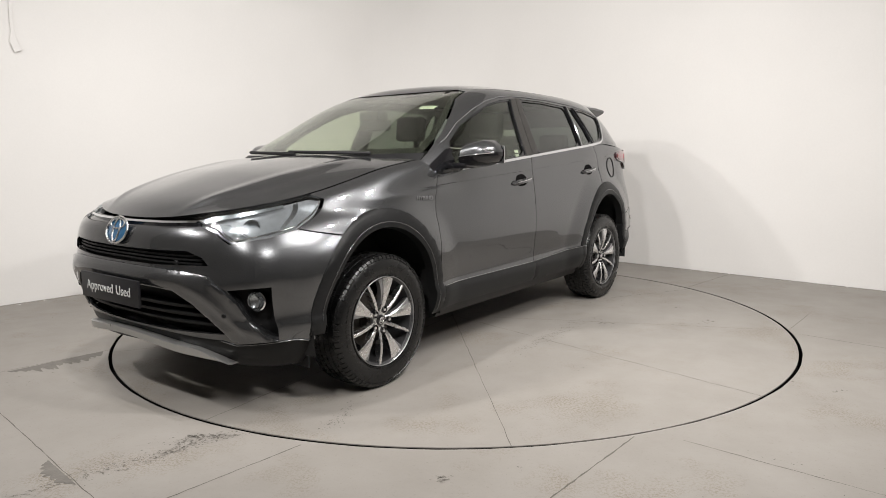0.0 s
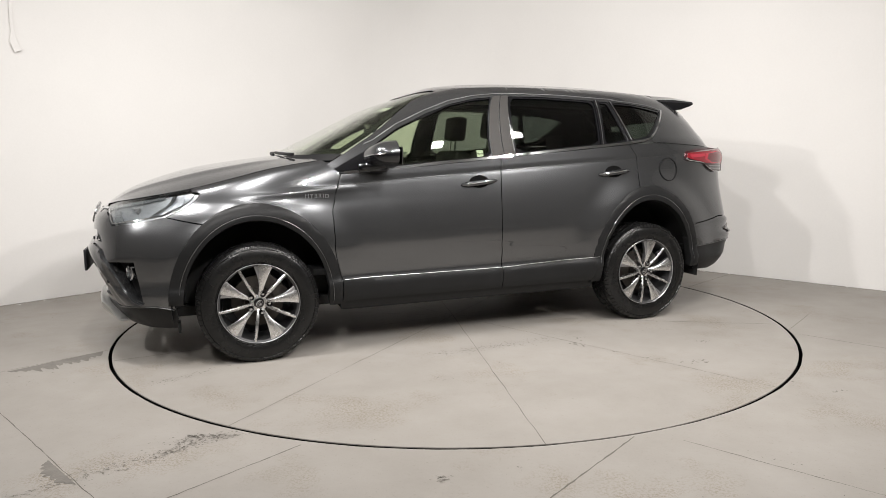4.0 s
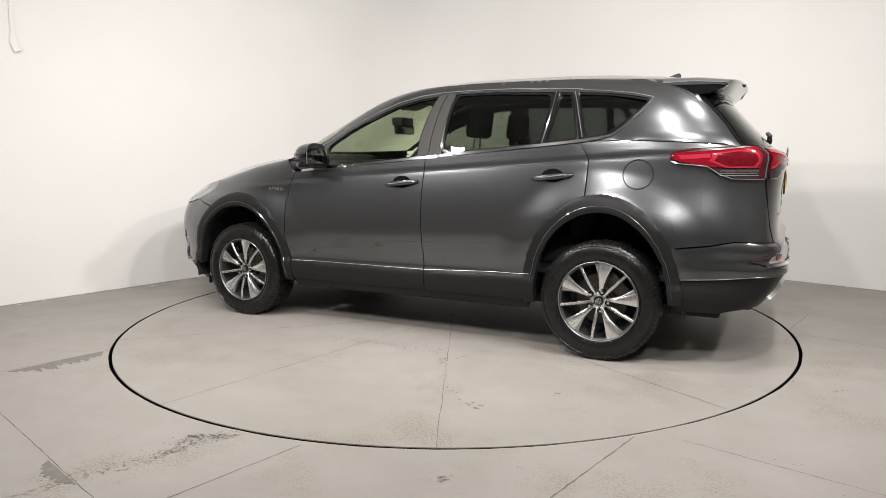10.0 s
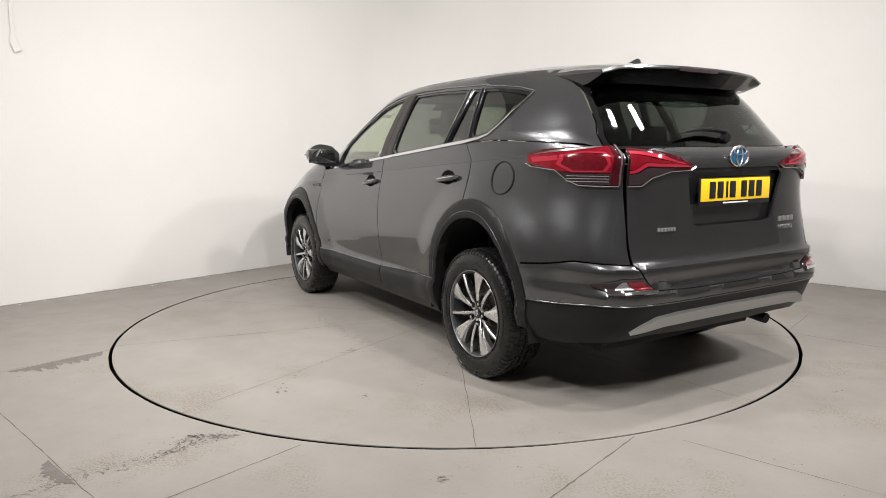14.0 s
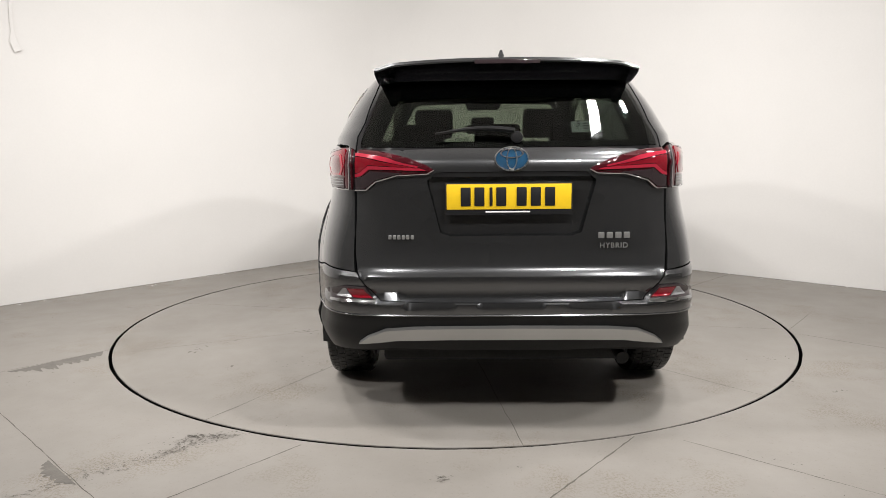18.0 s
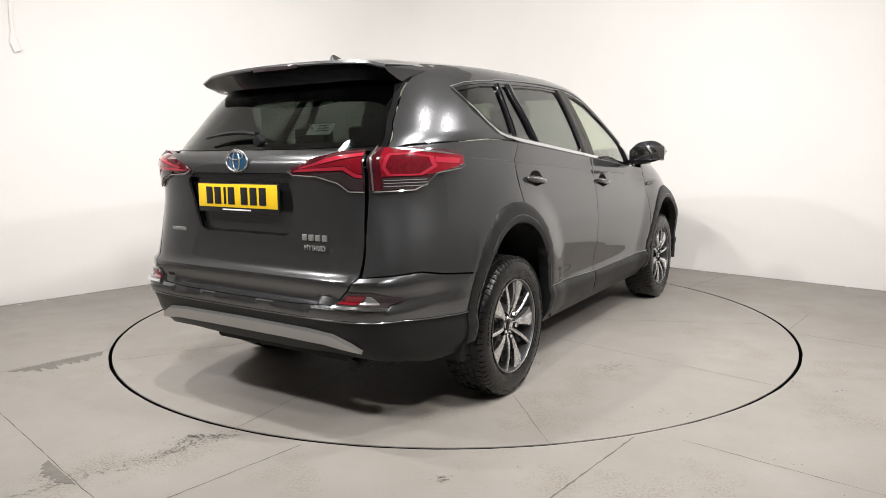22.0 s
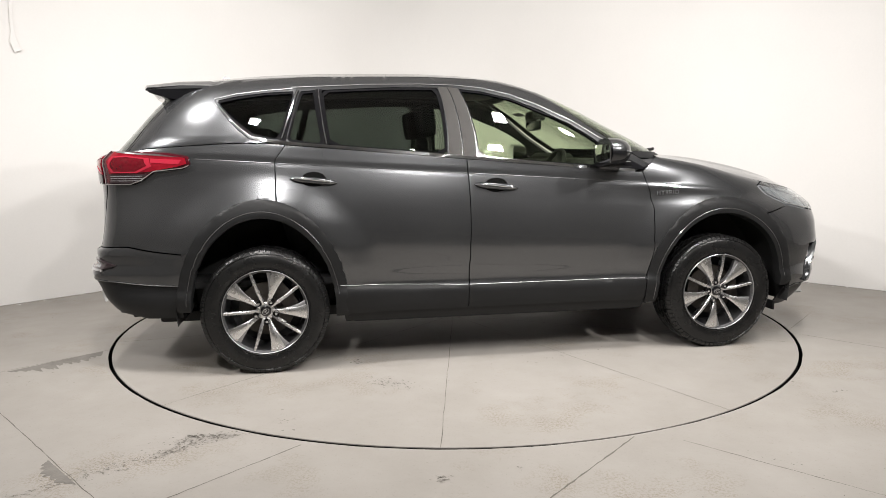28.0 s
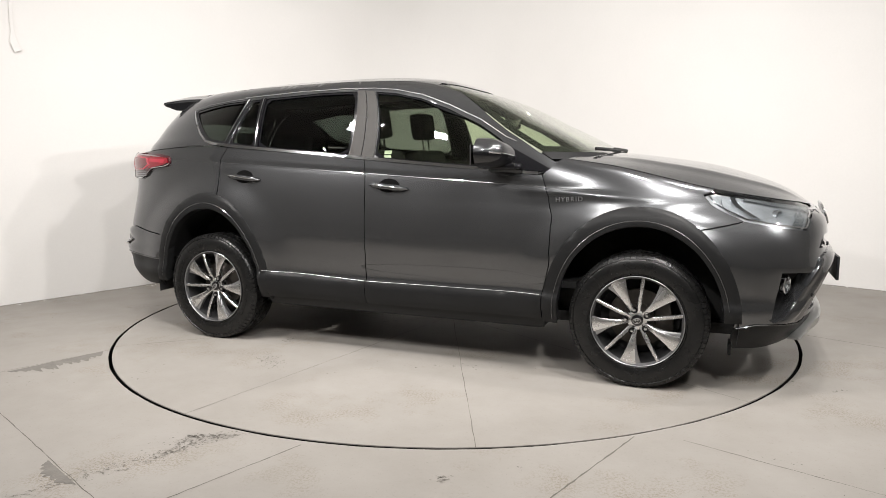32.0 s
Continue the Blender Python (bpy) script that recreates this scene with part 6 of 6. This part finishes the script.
def build_turntable():
    bm = bmesh.new()
    r = RING_R - 0.020
    lathe(bm, [(0.0, 0.0), (0.8, 0.0), (1.6, 0.0), (r, 0.0), (r, -0.05), (0.0, -0.05)], 180, "z")
    deck = tagged(part("turntable", bm, DECK, None, smooth=30), "round painted turntable deck flush with the floor, scuffed", "turntable")
    bm = bmesh.new()
    for a in TABLE_SEAMS:
        seam(bm, (0.0, 0.0), (r * math.cos(radians(a)), r * math.sin(radians(a))), 0.0042, 0.0010, 0.003, 26)
    tagged(part("deck_joints", bm, JOINT, deck, smooth=0), "thin worn joints between deck plates")
    bm = bmesh.new()
    for c, spread, ang, n, size in (((0.05, 0.86), (0.55, 0.07), 0.05, 480, 0.008), ((-0.45, 0.98), (0.12, 0.05), 0.9, 26, 0.016), ((0.58, 1.33), (0.10, 0.05), 0.2, 10, 0.014), ((-0.89, 1.56), (0.05, 0.04), 0.4, 16, 0.020),
                                    ((-1.19, 1.26), (0.04, 0.03), 0, 8, 0.018), ((1.86, 0.74), (0.22, 0.05), 0.4, 140, 0.009), ((-0.58, -1.40), (0.16, 0.07), 2.5, 170, 0.010), ((-0.74, -1.01), (0.06, 0.04), 2.4, 20, 0.016),
                                    ((-1.09, -1.83), (0.12, 0.04), 2.0, 16, 0.012), ((-0.72, 1.45), (0.30, 0.02), 2.2, 22, 0.012), ((0.5, -1.1), (0.4, 0.1), 0.3, 40, 0.012), ((1.4, -0.8), (0.4, 0.1), 0.8, 50, 0.012), ((-1.12, 0.82), (0.30, 0.12), 2.2, 40, 0.012),
                                    ((0.0, 0.0), (2.2, 1.6), 0.0, 220, 0.007)):
        scuffs(bm, c, spread, ang, n, size)
    for v in list(bm.verts):
        if v.co.xy.length > r - 0.03 and v.is_valid:
            bmesh.ops.delete(bm, geom=[v], context="VERTS")
    tagged(part("deck_scuffs", bm, STAIN, deck, smooth=0), "small worn chips and scuffs in the deck paint", kind="stuff")
    return deck


TABLE_SEAMS = (7, 42.5, 78, 114.5, 150.5, 187.3, 222, 258.5, 294, 330)


def worn_strip(bm, a, b, depth, z=0.0010, cuts=46):
    """Bare screed along a joint: straight on the joint, ragged where the paint still holds."""
    a, b = Vector(a), Vector(b)
    d = (b - a).normalized()
    nrm = Vector((d.y, -d.x))
    last = None
    w = depth * 0.5
    for i in range(cuts + 1):
        t = i / cuts
        w = 0.55 * w + 0.45 * depth * random.uniform(0.1, 1.35)
        wide = w * math.sin(math.pi * min(1, t * 1.06)) ** 0.45
        p = a.lerp(b, t)
        pair = (bm.verts.new((*p, z)), bm.verts.new((*(p + nrm * max(0.002, wide) + d * random.uniform(-0.0018, 0.0018)), z)))
        if last:
            bm.faces.new((last[0], pair[0], pair[1], last[1]))
        last = pair


def build_floor_marks():
    joints = (((-2.993, -1.783), (-2.123, -0.852), 0.006), ((-2.334, -1.679), (-1.124, -2.788), 0.005), ((-1.277, -2.988), (-0.627, -2.234), 0.007), ((0.148, -2.892), (0.756, -2.164), 0.008), ((0.946, -2.201), (1.826, -2.945), 0.005),
              ((2.249, -0.566), (3.425, -1.670), 0.006), ((2.233, -0.474), (2.591, -0.035), 0.004), ((2.077, 1.000), (2.703, 1.632), 0.006), ((-2.613, 0.306), (-2.272, 0.412), 0.004))
    bm = bmesh.new()
    for a, b, w in joints:
        seam(bm, a, b, w, cuts=30)
    tagged(part("floor_joints", bm, JOINT, None, smooth=0), "thin worn joints in the concrete floor", "floor joints", kind="structure")
    # dark gap where the wall lining meets the floor
    bm = bmesh.new()
    for d in (WALL_L, WALL_R):
        n = Vector((-d.y, d.x))
        if n.y > 0:
            n = -n
        seam(bm, BACK_CORNER + d * 1.32 + n * 0.006, BACK_CORNER + d * 8.0 + n * 0.006, 0.016, 0.0012, 0.0015, 160)
    tagged(part("wall_foot_gap", bm, JOINT, None, smooth=0), "dark gap along the foot of the wall", "gap", kind="structure")
    bm = bmesh.new()
    worn_strip(bm, (-2.486, -1.270), (-2.128, -0.857), 0.155, cuts=70)
    worn_strip(bm, (-1.594, -2.370), (-1.372, -2.569), 0.060, cuts=34)
    tagged(part("worn_patches", bm, SCREED, None, smooth=0), "bare screed showing through chipped floor paint", "floor wear", kind="structure")
    bm = bmesh.new()
    for c, spread, ang, n, size in (((-1.040, -2.164), (0.16, 0.045), 0.25, 260, 0.010), ((-1.122, -2.274), (0.22, 0.045), 0.85, 260, 0.009), ((-1.101, -2.143), (0.05, 0.015), 0.1, 20, 0.020), ((-1.346, -2.462), (0.22, 0.07), 0.75, 240, 0.008), ((-1.540, -2.651), (0.08, 0.04), 0.75, 40, 0.010),
                                    ((-0.036, -2.530), (0.035, 0.03), 0.3, 26, 0.015), ((1.901, -1.628), (0.06, 0.02), 0.2, 12, 0.012), ((1.748, -1.493), (0.04, 0.03), 0.2, 8, 0.012), ((1.252, -2.389), (0.08, 0.02), -0.6, 10, 0.010),
                                    ((0.248, -2.441), (0.03, 0.02), 0, 5, 0.012), ((-2.280, -1.420), (0.35, 0.2), 0.8, 60, 0.008), ((2.906, -0.854), (0.7, 0.5), 0, 40, 0.007), ((0.807, -2.619), (1.2, 0.4), 0, 60, 0.006), ((-2.513, 0.275), (0.9, 0.6), 0.9, 60, 0.007), ((2.375, 1.080), (0.8, 0.5), 0.7, 40, 0.007)):
        scuffs(bm, c, spread, ang, n, size)
    for v in list(bm.verts):
        if v.is_valid and v.co.xy.length < RING_R + 0.004:
            bm.verts.remove(v)
    tagged(part("floor_scuffs", bm, STAIN, None, smooth=0), "small worn chips and scuffs in the floor paint", "floor wear", kind="stuff")
    # white paint flakes lying along the wall foot
    bm = bmesh.new()
    for d, lo, hi, count in ((WALL_L, 1.6, 5.6, 90), (WALL_R, 1.6, 5.6, 70)):
        n = Vector((-d.y, d.x))
        if n.y > 0:
            n = -n
        for _ in range(count):
            c = BACK_CORNER + d * random.uniform(lo, hi) + n * (0.012 + abs(random.gauss(0, 0.03)))
            patch(bm, c, random.uniform(0.010, 0.045), random.uniform(0.006, 0.016), random.uniform(0, 3.1), 0.0018, 0.4, 7)
    tagged(part("paint_flakes", bm, WALL, None, smooth=0), "white paint flakes along the foot of the wall", "floor wear", kind="stuff")


build_room()
build_floor()
build_floor_marks()
build_lamps()
deck = build_turntable()
car = build_car()

CAR_AT = pose(0.1026, -0.2444, 0.0)
# Heading of car and deck: degrees at the start, degrees a second
HEADING, SPIN = 233.44, -7.9746


def motions():
    turns = [(t / 2, HEADING + SPIN * t / 2) for t in range(65)]
    walk(deck, [(t, pose(0, 0, 0, 0, 0, h)) for t, h in turns])
    walk(car, [(t, pose(0, 0, 0, 0, 0, h) @ CAR_AT) for t, h in turns])


motions()
